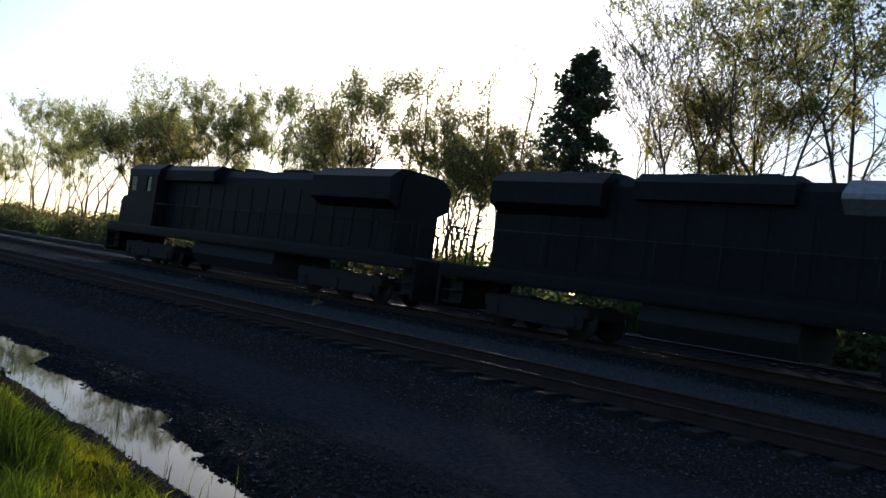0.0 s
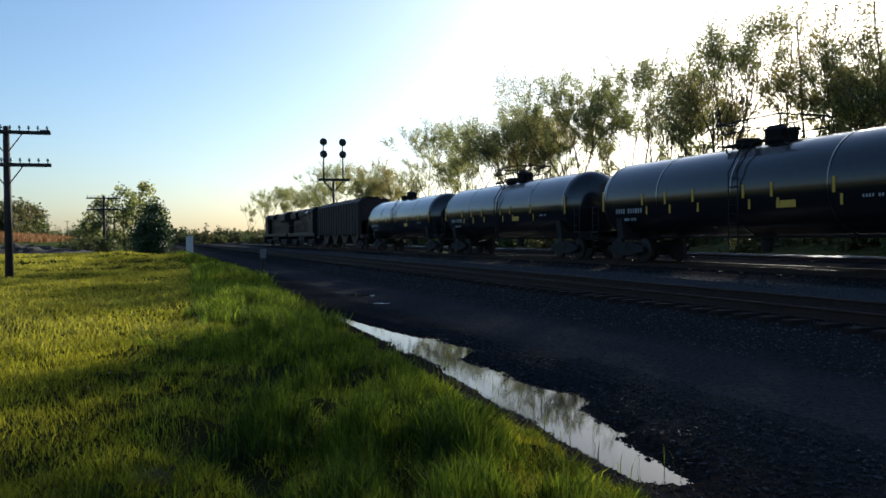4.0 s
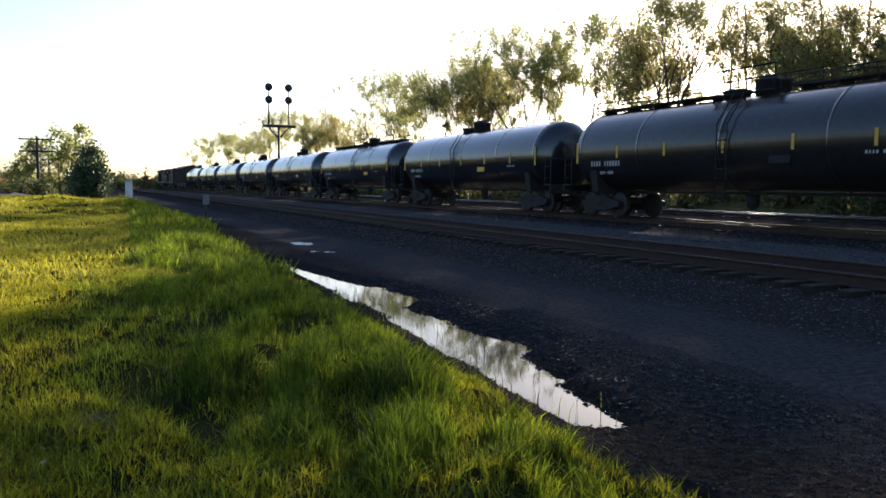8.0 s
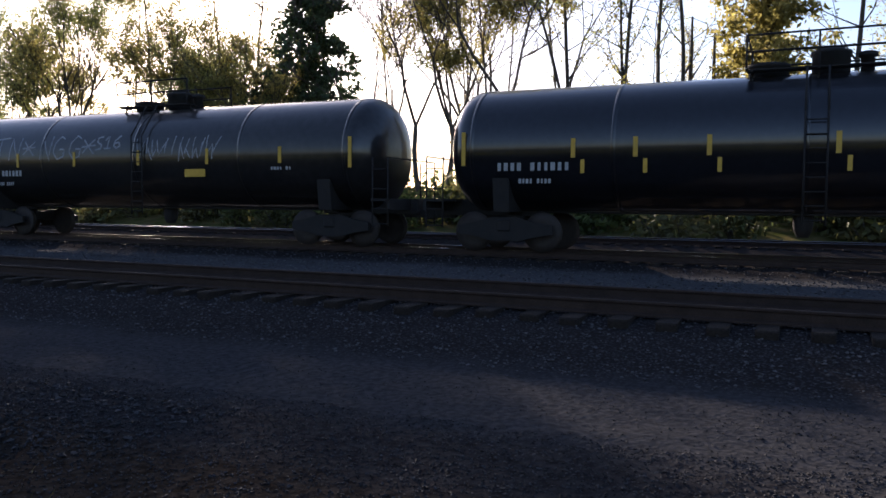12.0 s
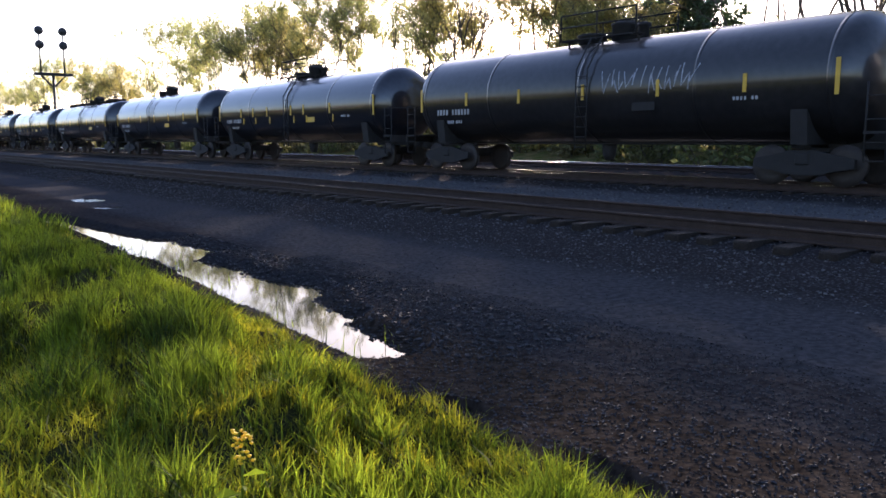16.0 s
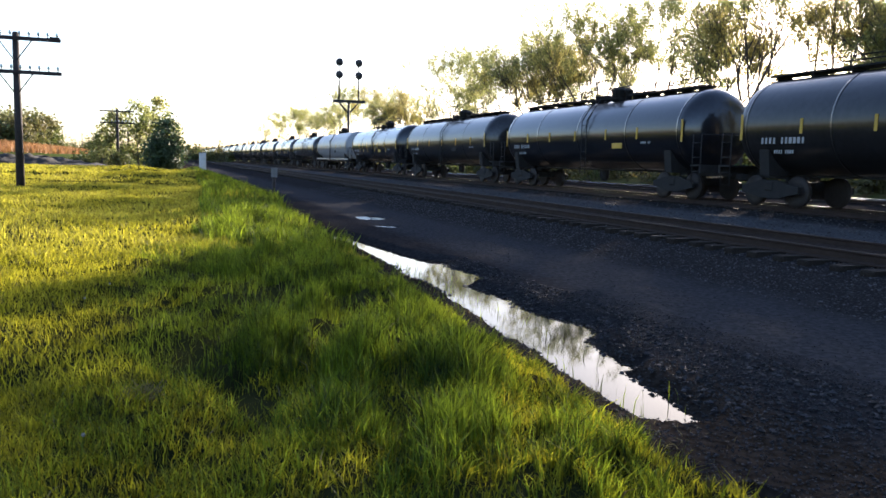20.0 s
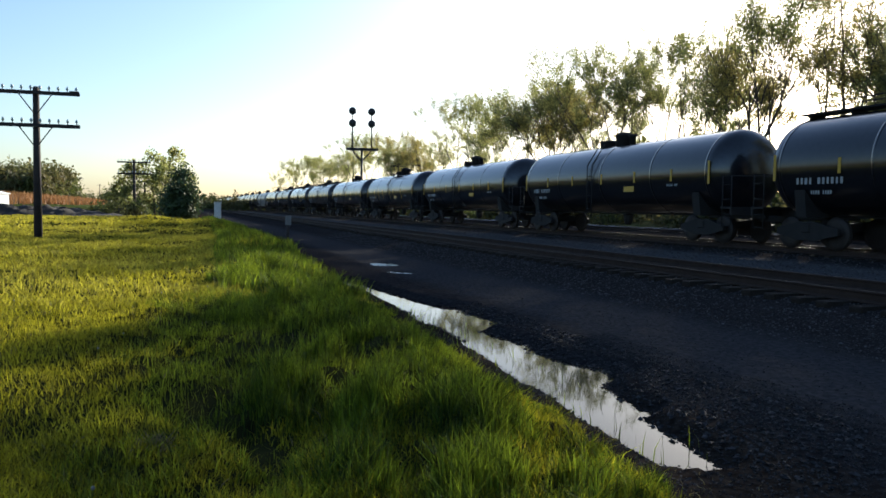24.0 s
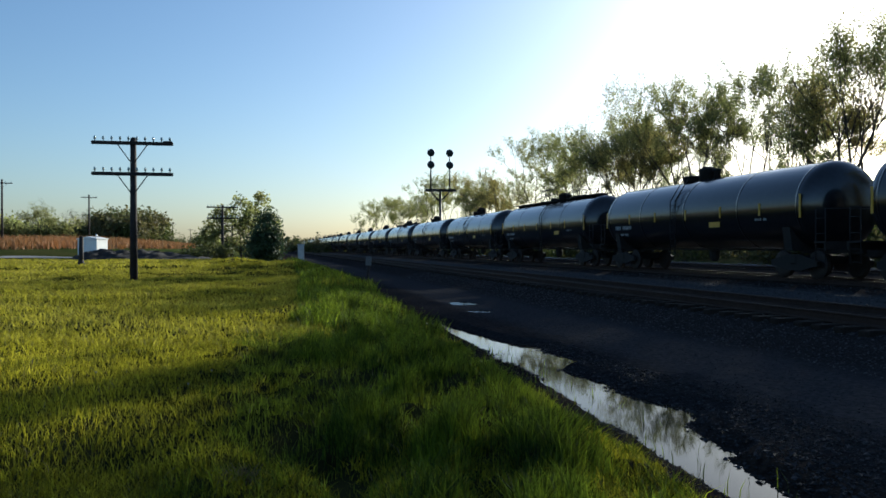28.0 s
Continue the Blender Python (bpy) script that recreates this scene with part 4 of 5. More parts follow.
# ---------------------------------------------------------------- signal, poles, small trackside things
def signal_bracket():
    x0, y0 = 24.0, 105.0
    s = thing("railway_signal", "tall bracket signal post with two masts of round black target heads", "railway signal", at=pose(x0, y0, -0.4))
    part("post", Shape().tube((0, 0, 0), (0, 0, 9.2), 0.2, 0.16, 12), M["iron"], s)
    part("base", Shape().box(0, 0, 0.25, 0.9, 0.9, 0.5, 0.05), M["dirt"], s)
    arm = Shape().box(0, 0, 9.2, 4.3, 0.9, 0.12).box(0, -0.42, 9.34, 4.3, 0.06, 0.2)
    for q in (-1, 1):
        arm.tube((0, 0, 7.7), (q * 1.35, 0, 9.15), 0.09, n=6)
    part("bracket_arm", arm, M["iron"], s)
    rail = Shape()
    for x in (-2.1, -0.7, 0.7, 2.1):
        rail.tube((x, 0.4, 9.2), (x, 0.4, 10.1), 0.02, n=5)
    rail.tube((-2.1, 0.4, 10.1), (2.1, 0.4, 10.1), 0.02, n=5)
    part("handrail", rail, M["iron"], s)
    steps = Shape()
    for x in (-1.15, -0.75):
        steps.tube((x, 0.1, 0.2), (x, 0.1, 9.2), 0.03, n=5)
    for k in range(26):
        steps.tube((-1.15, 0.1, 0.4 + 0.34 * k), (-0.75, 0.1, 0.4 + 0.34 * k), 0.015, n=4)
    part("post_ladder", steps, M["iron"], s)
    for x in (-1.32, 1.32):
        mast = part("mast", Shape().tube((x, 0, 9.2), (x, 0, 14.6), 0.1, 0.08, 8), M["iron"], s)
        for z in (14.4, 12.75):
            h = part("signal_head", Shape().lathe([(-0.06, 0.02), (-0.06, 0.5), (-0.03, 0.52), (0.0, 0.5), (0.0, 0.2), (0.3, 0.17), (0.3, 0.02)], (x, -0.1, z), "y", 26), M["iron"], mast)
            part("lamp_hood", Shape().lathe([(-0.42, 0.12), (-0.42, 0.15), (-0.06, 0.16), (-0.06, 0.13)], (x, -0.1, z), "y", 16), M["iron"], h)
        lad = Shape().tube((x + 0.2, 0.1, 9.2), (x + 0.2, 0.1, 12.4), 0.015, n=5)
        for k in range(9):
            lad.tube((x, 0.1, 9.5 + 0.34 * k), (x + 0.2, 0.1, 9.5 + 0.34 * k), 0.012, n=4)
        part("ladder", lad, M["iron"], mast)
    return s


signal_bracket()


def telegraph_pole(x, y, height, arms, label, lean=0.0, width=3.05):
    z = float(terrain(x, y))
    p = thing("telegraph_pole", label, "telegraph pole", "poles of the old wire line", at=pose(x, y, z, 0, lean, 0))
    part("pole", Shape().tube((0, 0, -0.3), (0, 0, height), 0.15, 0.11, 12).tube((0, 0, height), (0, 0, height + 0.04), 0.11, 0.06, 12), M["pole"], p)
    for dz in arms:
        a = part("crossarm", Shape().box(0, -0.16, height - dz, width, 0.1, 0.13, 0.015), M["pole"], p)
        for q in (-1, 1):
            part("brace", Shape().tube((q * 0.05, -0.17, height - dz - 0.75), (q * 0.55, -0.17, height - dz - 0.04), 0.022, n=5), M["iron"], a)
        for k in range(10):
            xx = -width / 2 + 0.12 + (width - 0.24) * k / 9
            if abs(xx) > 0.15:
                part("insulator", Shape().lathe([(0, 0.018), (0.08, 0.018), (0.08, 0.045), (0.13, 0.05), (0.18, 0.036), (0.2, 0.012)], (xx, -0.16, height - dz + 0.06), "z", 10), M["insulator"], a, "pale glass insulator")
    return p


first = telegraph_pole(-4.7, 32.2, 5.5, (0.2, 1.38), "weathered wooden telegraph pole with two pinned crossarms in the lawn", width=2.95)
part("junction_box", Shape().box(1.28, -0.16, 5.34, 0.34, 0.14, 0.14, 0.02), M["pole"], first)
telegraph_pole(-3.74, 82.0, 5.4, (0.2, 1.3), "weathered wooden telegraph pole with two crossarms beside bushes")
telegraph_pole(-3.85, 112.0, 5.3, (0.2, 1.2), "far wooden telegraph pole with two crossarms")


def utility_pole(x, y, height):
    z = float(terrain(x, y))
    p = thing("utility_pole", "grey wooden utility pole with one crossarm by the far road", "utility pole", "poles along the road", at=pose(x, y, z, 0, 0, 12))
    part("pole", Shape().tube((0, 0, -0.3), (0, 0, height), 0.16, 0.11, 10), M["pole"], p)
    a = part("crossarm", Shape().box(0, -0.14, height - 0.5, 2.4, 0.1, 0.12, 0.01), M["pole"], p)
    for q in (-1, 1):
        part("brace", Shape().tube((q * 0.05, -0.14, height - 1.1), (q * 0.6, -0.14, height - 0.55), 0.02, n=5), M["iron"], a)
    for xx in (-1.05, -0.4, 0.4, 1.05):
        part("insulator", Shape().lathe([(0, 0.02), (0.1, 0.05), (0.2, 0.03)], (xx, -0.14, height - 0.44), "z", 8), M["insulator"], a)


for x, y in ((-32.4, 111), (-27.8, 140), (-28.8, 240), (-30.3, 288), (-32, 379)):
    utility_pole(x, y, 10.0 - float(terrain(x, y)))


def stub_post():
    x, y = -10.4, 50.5
    p = thing("wooden_post", "short dark weathered wooden post standing in the lawn", "post", at=pose(x, y, float(terrain(x, y))))
    part("post", Shape().tube((0, 0, -0.2), (0.02, 0, 1.75), 0.14, 0.12, 9), M["pole"], p)
    part("stump_foot", Shape().tube((0, 0, -0.1), (0, 0, 0.3), 0.22, 0.16, 9), M["pole"], p)


def shelter():
    x, y = -16.3, 84
    s = thing("equipment_shelter", "white metal railway equipment shelter beside the dirt bank", "shelter", at=pose(x, y, float(terrain(x, y)), 0, 0, -28))
    part("shell", Shape().box(0, 0, 1.0, 3.0, 2.2, 2.1, 0.03), M["box"], s)
    part("roof", Shape().prism([(-1.62, 2.05), (1.62, 2.05), (1.62, 2.15), (0, 2.38), (-1.62, 2.15)], "y", -1.2, 1.2), M["box"], s)
    part("door", Shape().box(-0.6, -1.12, 1.0, 0.9, 0.04, 1.85, 0.01), M["box"], s)
    s.scale = (0.74, 0.74, 0.9)
    part("vent", Shape().tube((0.6, 0, 2.2), (0.6, 0, 2.65), 0.12, n=10), M["silver"], s)


def trackside():
    x, y = 3.55, 72.0
    c = thing("signal_cabinet", "silver metal signal cabinet beside the tracks", "cabinet", at=pose(x, y, float(terrain(x, y))))
    part("body", Shape().box(0, 0, 0.8, 0.56, 0.6, 1.5, 0.04), M["silver"], c)
    part("lid", Shape().box(0, 0, 1.59, 0.64, 0.68, 0.08, 0.03), M["silver"], c)
    part("foot", Shape().box(0, 0, 0.0, 0.5, 0.52, 0.2, 0.02), M["dirt"], c)
    x, y = 3.95, 29.2
    m = thing("marker_post", "small dark trackside post with a pale plate", "marker post", at=pose(x, y, float(terrain(x, y)), 0, 1.5, 0))
    part("post", Shape().tube((0, 0, -0.1), (0, 0, 1.15), 0.06, n=8), M["pole"], m)
    part("plate", Shape().box(0, -0.06, 1.0, 0.22, 0.02, 0.34, 0.01), M["plate"], m, "pale worn plate")


stub_post()
shelter()
trackside()


# ---------------------------------------------------------------- trees
def grow(rng, height, stems, fork, levels, first, trunk):
    """A forking skeleton: segments (a, b, ra, rb) and leaf points. fork: how far limbs part; first: share of the height
    below the first leaves; trunk: share of the height to the first fork."""
    seg, tips = [], []

    def limb(p, d, length, r, level):
        q, steps = p, 4 if level == 0 else 3
        for k in range(steps):
            d = (d + Vector((rng.gauss(0, 0.09), rng.gauss(0, 0.09), rng.gauss(0.05, 0.05)))).normalized()
            nxt = q + d * (length / steps)
            r2 = r * 0.92
            seg.append((q, nxt, r, r2))
            q, r = nxt, r2
            if level >= levels - 1:
                tips.append((q, level))
            if 0 < level < levels and k == 1 and rng.random() < 0.55:
                side = Vector((rng.gauss(0, 1), rng.gauss(0, 1), rng.uniform(-0.1, 0.5))).normalized()
                limb(q, (d * 0.6 + side * 0.7).normalized(), length * rng.uniform(0.45, 0.65), r * 0.5, level + 1)
        if level < levels:
            turn, ways = rng.uniform(0, 6.28), 3 if rng.random() < 0.3 else 2
            for w in range(ways):
                a = turn + 6.28 * w / ways + rng.uniform(-0.4, 0.4)
                side = Vector((math.cos(a), math.sin(a), rng.uniform(-0.1, 0.25)))
                push = fork * rng.uniform(0.55, 1.3)
                limb(q, (d + side * push).normalized(), length * rng.uniform(0.6, 0.86), r * rng.uniform(0.58, 0.74), level + 1)

    for w in range(stems):
        a = 6.28 * w / stems + rng.uniform(-0.5, 0.5)
        lean = 0.05 if stems == 1 else rng.uniform(0.1, 0.26)
        limb(Vector((0.3 * math.cos(a), 0.3 * math.sin(a), -0.3)) if stems > 1 else Vector((0, 0, -0.3)), Vector((lean * math.cos(a), lean * math.sin(a), 1)).normalized(),
             height * trunk * rng.uniform(0.85, 1.15), height * 0.0125 * (1.0 if stems == 1 else 0.8), 0)
    top = max(b.z for _, b, _, _ in seg) / height  # bring it to its height
    return [(a / top, b / top, ra, rb) for a, b, ra, rb in seg], [(p / top, lv) for p, lv in tips if p.z / top > height * first]


def forest_tree(rng, height, first):
    """A slender stem of a dense wood: a long straight bole and thin rising side branches near its top."""
    seg, tips = [], []
    p, r, d = Vector((0, 0, -0.3)), height * 0.0105, Vector((rng.gauss(0, 0.03), rng.gauss(0, 0.03), 1))
    for k in range(12):
        d = (d + Vector((rng.gauss(0, 0.05), rng.gauss(0, 0.05), 0.06))).normalized()
        q = p + d * height / 11.7
        seg.append((p, q, r, r * 0.91))
        p, r = q, r * 0.91
        if p.z > height * 0.3:
            for _ in range(2 if p.z < height * 0.6 else 3):
                a, ln = rng.uniform(0, 6.28), height * rng.uniform(0.08, 0.2)
                b, e, rr = p, Vector((math.cos(a), math.sin(a), rng.uniform(0.5, 1.3))).normalized(), r * 0.4
                for j in range(4):
                    e = (e + Vector((rng.gauss(0, 0.14), rng.gauss(0, 0.14), 0.1))).normalized()
                    n = b + e * ln / 4
                    seg.append((b, n, rr, rr * 0.75))
                    b, rr = n, rr * 0.75
                    if j > 0:
                        side = Vector((rng.gauss(0, 1), rng.gauss(0, 1), 0.5)).normalized()
                        m = b + side * ln * rng.uniform(0.2, 0.4)
                        seg.append((b, m, rr * 0.6, rr * 0.3))
                        tips.append((m, 9))
                    tips.append((b, 9))
    return seg, [(q, lv) for q, lv in tips if q.z > height * first]


def tubes_mesh(name, seg, material, thin=0.014):
    v, f, n = [], [], 5
    for a, b, ra, rb in seg:
        d = (b - a).normalized()
        u = d.orthogonal().normalized()
        w = d.cross(u)
        k = len(v)
        for p, r in ((a, ra), (b, rb)):
            for i in range(n):
                t = 2 * math.pi * i / n
                v.append(p + (u * math.cos(t) + w * math.sin(t)) * max(r, thin))
        f += [(k + i, k + (i + 1) % n, k + n + (i + 1) % n, k + n + i) for i in range(n)]
    return quick_mesh(name, v, f, material, True)


def leaf_mesh(name, points, per, size, radius, material, seed, flat=1.0):
    """Small folded leaves scattered in loose clumps round points."""
    r = np.random.default_rng(seed)
    p = np.repeat(np.array([tuple(q) for q in points]), per, axis=0)
    n = len(p)
    p = p + r.normal(0, 1, (n, 3)) * np.array([radius, radius, radius * flat])
    u = r.normal(0, 1, (n, 3))
    u /= np.linalg.norm(u, axis=1)[:, None]
    w = np.cross(u, r.normal(0, 1, (n, 3)))
    w /= np.linalg.norm(w, axis=1)[:, None]
    s = size * (0.55 + 0.9 * r.random(n))[:, None]
    v = np.stack([p - u * s * 0.6, p + w * s * 0.3, p + u * s * 0.6, p - w * s * 0.3], 1).reshape(-1, 3)
    f = np.arange(4 * n).reshape(-1, 4)
    return quick_mesh(name, v, f, material)


def broadleaf(label, seed, height, skeleton, per, size, radius, material, keep=1.0):
    rng = random.Random(seed)
    seg, tips = forest_tree(rng, height, skeleton) if isinstance(skeleton, float) else grow(rng, height, *skeleton)
    t = thing("tree", label, "tree", "trees along the far side of the tracks")
    part("trunk", tubes_mesh("trunk", seg, M["bark"], 0.016), None, t)
    pts = [p for p, lv in tips if rng.random() < keep]
    part("crown", leaf_mesh("crown", pts, per, size, radius, material, seed, 0.8), None, t)
    return t


def conifer(name, label, seed, height, width, bottom, material, size, per, droop=0.35):
    """A tapering crown of whorled boughs round one stem, its outline ragged with light showing between boughs."""
    rng = random.Random(seed)
    t = thing(name, label, "conifer" if name == "conifer" else "tree")
    seg = [(Vector((0, 0, -0.3)), Vector((0, 0, height * 0.5)), 0.2, 0.12), (Vector((0, 0, height * 0.5)), Vector((0.1, 0, height)), 0.12, 0.02)]
    pts = []
    for k in range(190):
        z = height * (bottom + (0.98 - bottom) * (k / 190))
        reach = width * min(1.0, (height - z) / (0.5 * height)) ** 0.7 * rng.uniform(0.45, 1.12) + 0.15
        a = rng.uniform(0, 6.28)
        mid = Vector((0.55 * reach * math.cos(a), 0.55 * reach * math.sin(a), z + reach * rng.uniform(0.1, 0.3)))
        e = Vector((reach * math.cos(a + 0.1), reach * math.sin(a + 0.1), z + reach * rng.uniform(-0.1, droop)))
        seg += [(Vector((0, 0, z)), mid, 0.03, 0.02), (mid, e, 0.02, 0.01)]
        for j in range(6):
            pts.append(Vector((0, 0, z)).lerp(mid, 0.5 + 0.1 * j) if j < 2 else mid.lerp(e, (j - 1) / 4))
    part("trunk", tubes_mesh("trunk", seg, M["bark"]), None, t)
    part("crown", leaf_mesh("crown", pts, per, size, 0.2, material, seed), None, t)
    return t


TREES = [
    broadleaf("tall tree with feathery spring leaves and forked bare trunk", 11, 17, (2, 0.5, 5, 0.34, 0.28), 24, 0.14, 0.24, M["leaf"], 0.8),
    broadleaf("broad tree with loose yellow-green spring crown", 23, 17, (3, 0.5, 5, 0.28, 0.25), 16, 0.14, 0.24, M["leaf_gold"], 0.55),
    broadleaf("open tree with bare forked limbs and thin leaf tufts", 37, 17, (2, 0.46, 5, 0.34, 0.3), 17, 0.13, 0.22, M["leaf"], 0.5),
    broadleaf("bare tree with a fan of leafless branches", 41, 17, (2, 0.5, 6, 0.5, 0.24), 2, 0.12, 0.3, M["leaf_gold"], 0.12),
    broadleaf("slender woodland tree with straight trunk and few young leaves", 53, 17, 0.35, 9, 0.13, 0.22, M["leaf"], 0.45),
    broadleaf("dense round tree in full green spring leaf", 67, 17, (3, 0.55, 5, 0.2, 0.22), 19, 0.14, 0.24, M["leaf"], 0.55),
    broadleaf("leaning tree with long arching boughs and tufted crown", 79, 17, (2, 0.62, 5, 0.32, 0.3), 19, 0.13, 0.26, M["leaf_gold"], 0.62),
    broadleaf("slender woodland tree in thin yellow-green leaf", 97, 17, 0.14, 22, 0.14, 0.34, M["leaf_gold"], 0.8),
    broadleaf("tall tree with high tufted crown on bare limbs", 113, 17, (1, 0.34, 5, 0.74, 0.42), 25, 0.13, 0.36, M["leaf"], 0.9),
]
# x, y, kind, height, turn
PLACES = [
    (42, 113, 0, 18.0, 20), (43, 106, 2, 14.5, 60), (41, 95, 5, 17.6, 200), (41, 89.5, 0, 16.8, 130), (40, 79.5, 5, 18.3, 10), (43, 84, 1, 16.0, 300), (41, 75, 1, 16.0, 250),
    (44, 71, 2, 14.0, 80), (40, 66.3, 0, 17.2, 250), (42, 64.0, 2, 14.0, 200), (44, 65.4, 0, 17.8, 60), (43, 59.5, 2, 15.0, 150), (40, 51.5, 4, 14.0, 20),
    (38, 44.7, 8, 17.0, 150), (38, 43.3, 8, 15.0, 20), (38.8, 47.0, 6, 15.8, 200), (39.5, 50.2, 5, 14.0, 120), (40, 41.0, 7, 13.4, 260), (40, 39.0, 7, 14.2, 90), (40, 37.0, 1, 14.4, 150), (40, 35.2, 5, 14.4, 300), (40, 33.2, 7, 13.8, 30), (41, 31.6, 7, 14.4, 200), (43, 37, 1, 12.5, 40), (42, 34.3, 5, 12.5, 220), (38.5, 29.6, 1, 12.0, 10),
    (41, 23.0, 3, 17.0, 10), (41, 18.9, 3, 20.0, 140), (41, 17.0, 2, 18.0, 200), (41, 15.6, 6, 18.0, 70), (41, 12.4, 0, 19.5, 310), (41, 10.7, 4, 18.0, 190),
    (41, 8.7, 4, 17.5, 20), (41, 8.1, 7, 15.0, 60), (41, 6.8, 4, 18.0, 110), (41, 4.7, 4, 17.5, 250), (41, -1.9, 4, 18.0, 0), (42, -3.8, 7, 14.5, 260), (41, -5.2, 4, 17.5, 330), (41.4, -5.8, 4, 16.5, 130),
    (41, -7.6, 4, 17.0, 40), (41, -10.9, 3, 18.5, 170), (41, -15.9, 4, 17.5, 60), (41, -17, 3, 17.0, 280), (43, -21, 0, 17.0, 20), (41, -26, 4, 17.0, 120), (42, -32, 2, 17.0, 220), (42, -40, 1, 17.0, 320),
    (46, 170, 1, 18.0, 40), (46, 158, 5, 17.5, 90), (46, 149, 1, 16.0, 140), (47, 163, 5, 16.5, 200), (48, 206, 0, 20.3, 10), (49, 190, 2, 15.0, 30), (50, 230, 0, 18.0, 200), (50, 268, 5, 20.4, 260), (51, 285, 0, 19.0, 320), (50, 250, 2, 17.5, 70), (50, 335, 0, 22.6, 130), (51, 360, 2, 20.0, 10),
    (52, 430, 2, 20.0, 50), (46, 138, 2, 14.5, 60), (46, 128, 7, 13.5, 200), (47, 120, 2, 13.0, 100), (49, 66, 4, 13.0, 100), (49, 26, 4, 14.0, 300), (50, 18, 4, 14.0, 120), (50, 2, 4, 14.0, 20), (50, -9, 4, 14.0, 80),
    (54, 100, 2, 13.0, 10), (53, 88, 7, 13.0, 200), (47, 13, 4, 13.5, 250), (48, 20, 7, 12.0, 330), (47, 6, 7, 10.0, 200), (48, -13, 7, 11.0, 60), (49, -24, 5, 13.0, 180),
]
seen = set()
for x, y, k, h, turn in PLACES:
    m = pose(x, y, float(terrain(x, y)) - 0.1, 0, 0, turn)
    ob = TREES[k] if k not in seen else copy_thing(TREES[k], m)
    seen.add(k)
    ob.matrix_basis = m
    s = h / 17.0
    ob.scale = (s, s, s)
fir = conifer("conifer", "tall dark conifer with a ragged pointed crown", 5, 17.0, 3.9, 0.1, M["needle"], 0.26, 20)
fir.matrix_basis = pose(41.5, 27.3, -0.4)
column = conifer("tree", "narrow leafy tree with yellow-green foliage down to its foot", 9, 15.5, 2.8, 0.14, M["leaf_gold"], 0.22, 20, 0.7)
column.matrix_basis = pose(41, 1.4, -0.4)
for sx, sy, h in ((41, 5.15, 10.2), (40.6, 4.0, 9.3)):  # snags
    snag = thing("snag", "short dead tree trunk without branches", "dead tree", "snags in the wood", at=pose(sx, sy, 0.3, 2, 0, 0))
    part("trunk", Shape().tube((0, 0, -0.3), (0.1, 0, h * 0.6), 0.17, 0.13, 8).tube((0.1, 0, h * 0.6), (0.0, 0.1, h), 0.13, 0.05, 8).tube((0.08, 0, h * 0.7), (0.1, -0.7, h * 0.82), 0.05, 0.02, 6), M["bark"], snag)


def thicket(name, label, spots, per, size, material, seed, category="bushes", loose=0.42):
    """Joined undergrowth: clumps of leaves on thin stems round many spots (x, y, radius, height)."""
    rng = random.Random(seed)
    seg, pts = [], []
    for x, y, r, h in spots:
        z = float(terrain(x, y)) - 0.1
        for _ in range(7):
            a, q = rng.uniform(0, 6.28), r * math.sqrt(rng.random())
            e = Vector((x + q * math.cos(a), y + q * math.sin(a), z + h * rng.uniform(0.45, 1.0) * (1 - 0.4 * (q / r) ** 2)))
            b = Vector((x + 0.3 * q * math.cos(a), y + 0.3 * q * math.sin(a), z))
            seg.append((b, e, 0.04, 0.012))
            for j in range(6):
                pts.append(b.lerp(e, 0.25 + 0.75 * j / 5))
    ob = thing(name, label, category, kind="stuff")
    part("stem_tangle", tubes_mesh("stems", seg, M["bark"]), None, ob)
    part("leafage", leaf_mesh("leafage", pts, per, size, loose, material, seed), None, ob)
    return ob


brush_rng = random.Random(3)
thicket("undergrowth", "scrubby undergrowth along the foot of the tree line", [(brush_rng.uniform(33.5, 50), brush_rng.uniform(-45, 190), brush_rng.uniform(1.2, 2.6), brush_rng.uniform(1.5, 3.8)) for _ in range(560)], 13, 0.28, M["brush"], 9)
thicket("far_undergrowth", "distant scrub closing the end of the railway line", [(brush_rng.uniform(6, 60), brush_rng.uniform(200, 420), brush_rng.uniform(2, 5), brush_rng.uniform(2, 6)) for _ in range(110)], 12, 0.6, M["brush"], 12)


def shrub(name, label, x, y, spots, per, size, material, seed, category):
    rng = random.Random(seed)
    ob = thing(name, label, category, at=pose(x, y, float(terrain(x, y)) - 0.05))
    seg, pts = [], []
    for dx, dy, r, z0, z1 in spots:
        for _ in range(46):
            a, q, t = rng.uniform(0, 6.28), math.sqrt(rng.random()), rng.random()
            w = r * (1 - (2 * t - 1) ** 2 * 0.75) * q
            pts.append(Vector((dx + w * math.cos(a), dy + w * math.sin(a), z0 + (z1 - z0) * t)))
        seg.append((Vector((dx * 0.4, dy * 0.4, -0.1)), Vector((dx, dy, z0 + 0.75 * (z1 - z0))), 0.09, 0.02))
        for p in pts[-46::3]:
            seg.append((Vector((dx * 0.7, dy * 0.7, max(0.1, p.z - 0.9))), p, 0.03, 0.01))
    part("stem_tangle", tubes_mesh("stems", seg, M["bark"]), None, ob)
    part("foliage", leaf_mesh("foliage", pts, per, size, 0.26, material, seed), None, ob)
    return ob


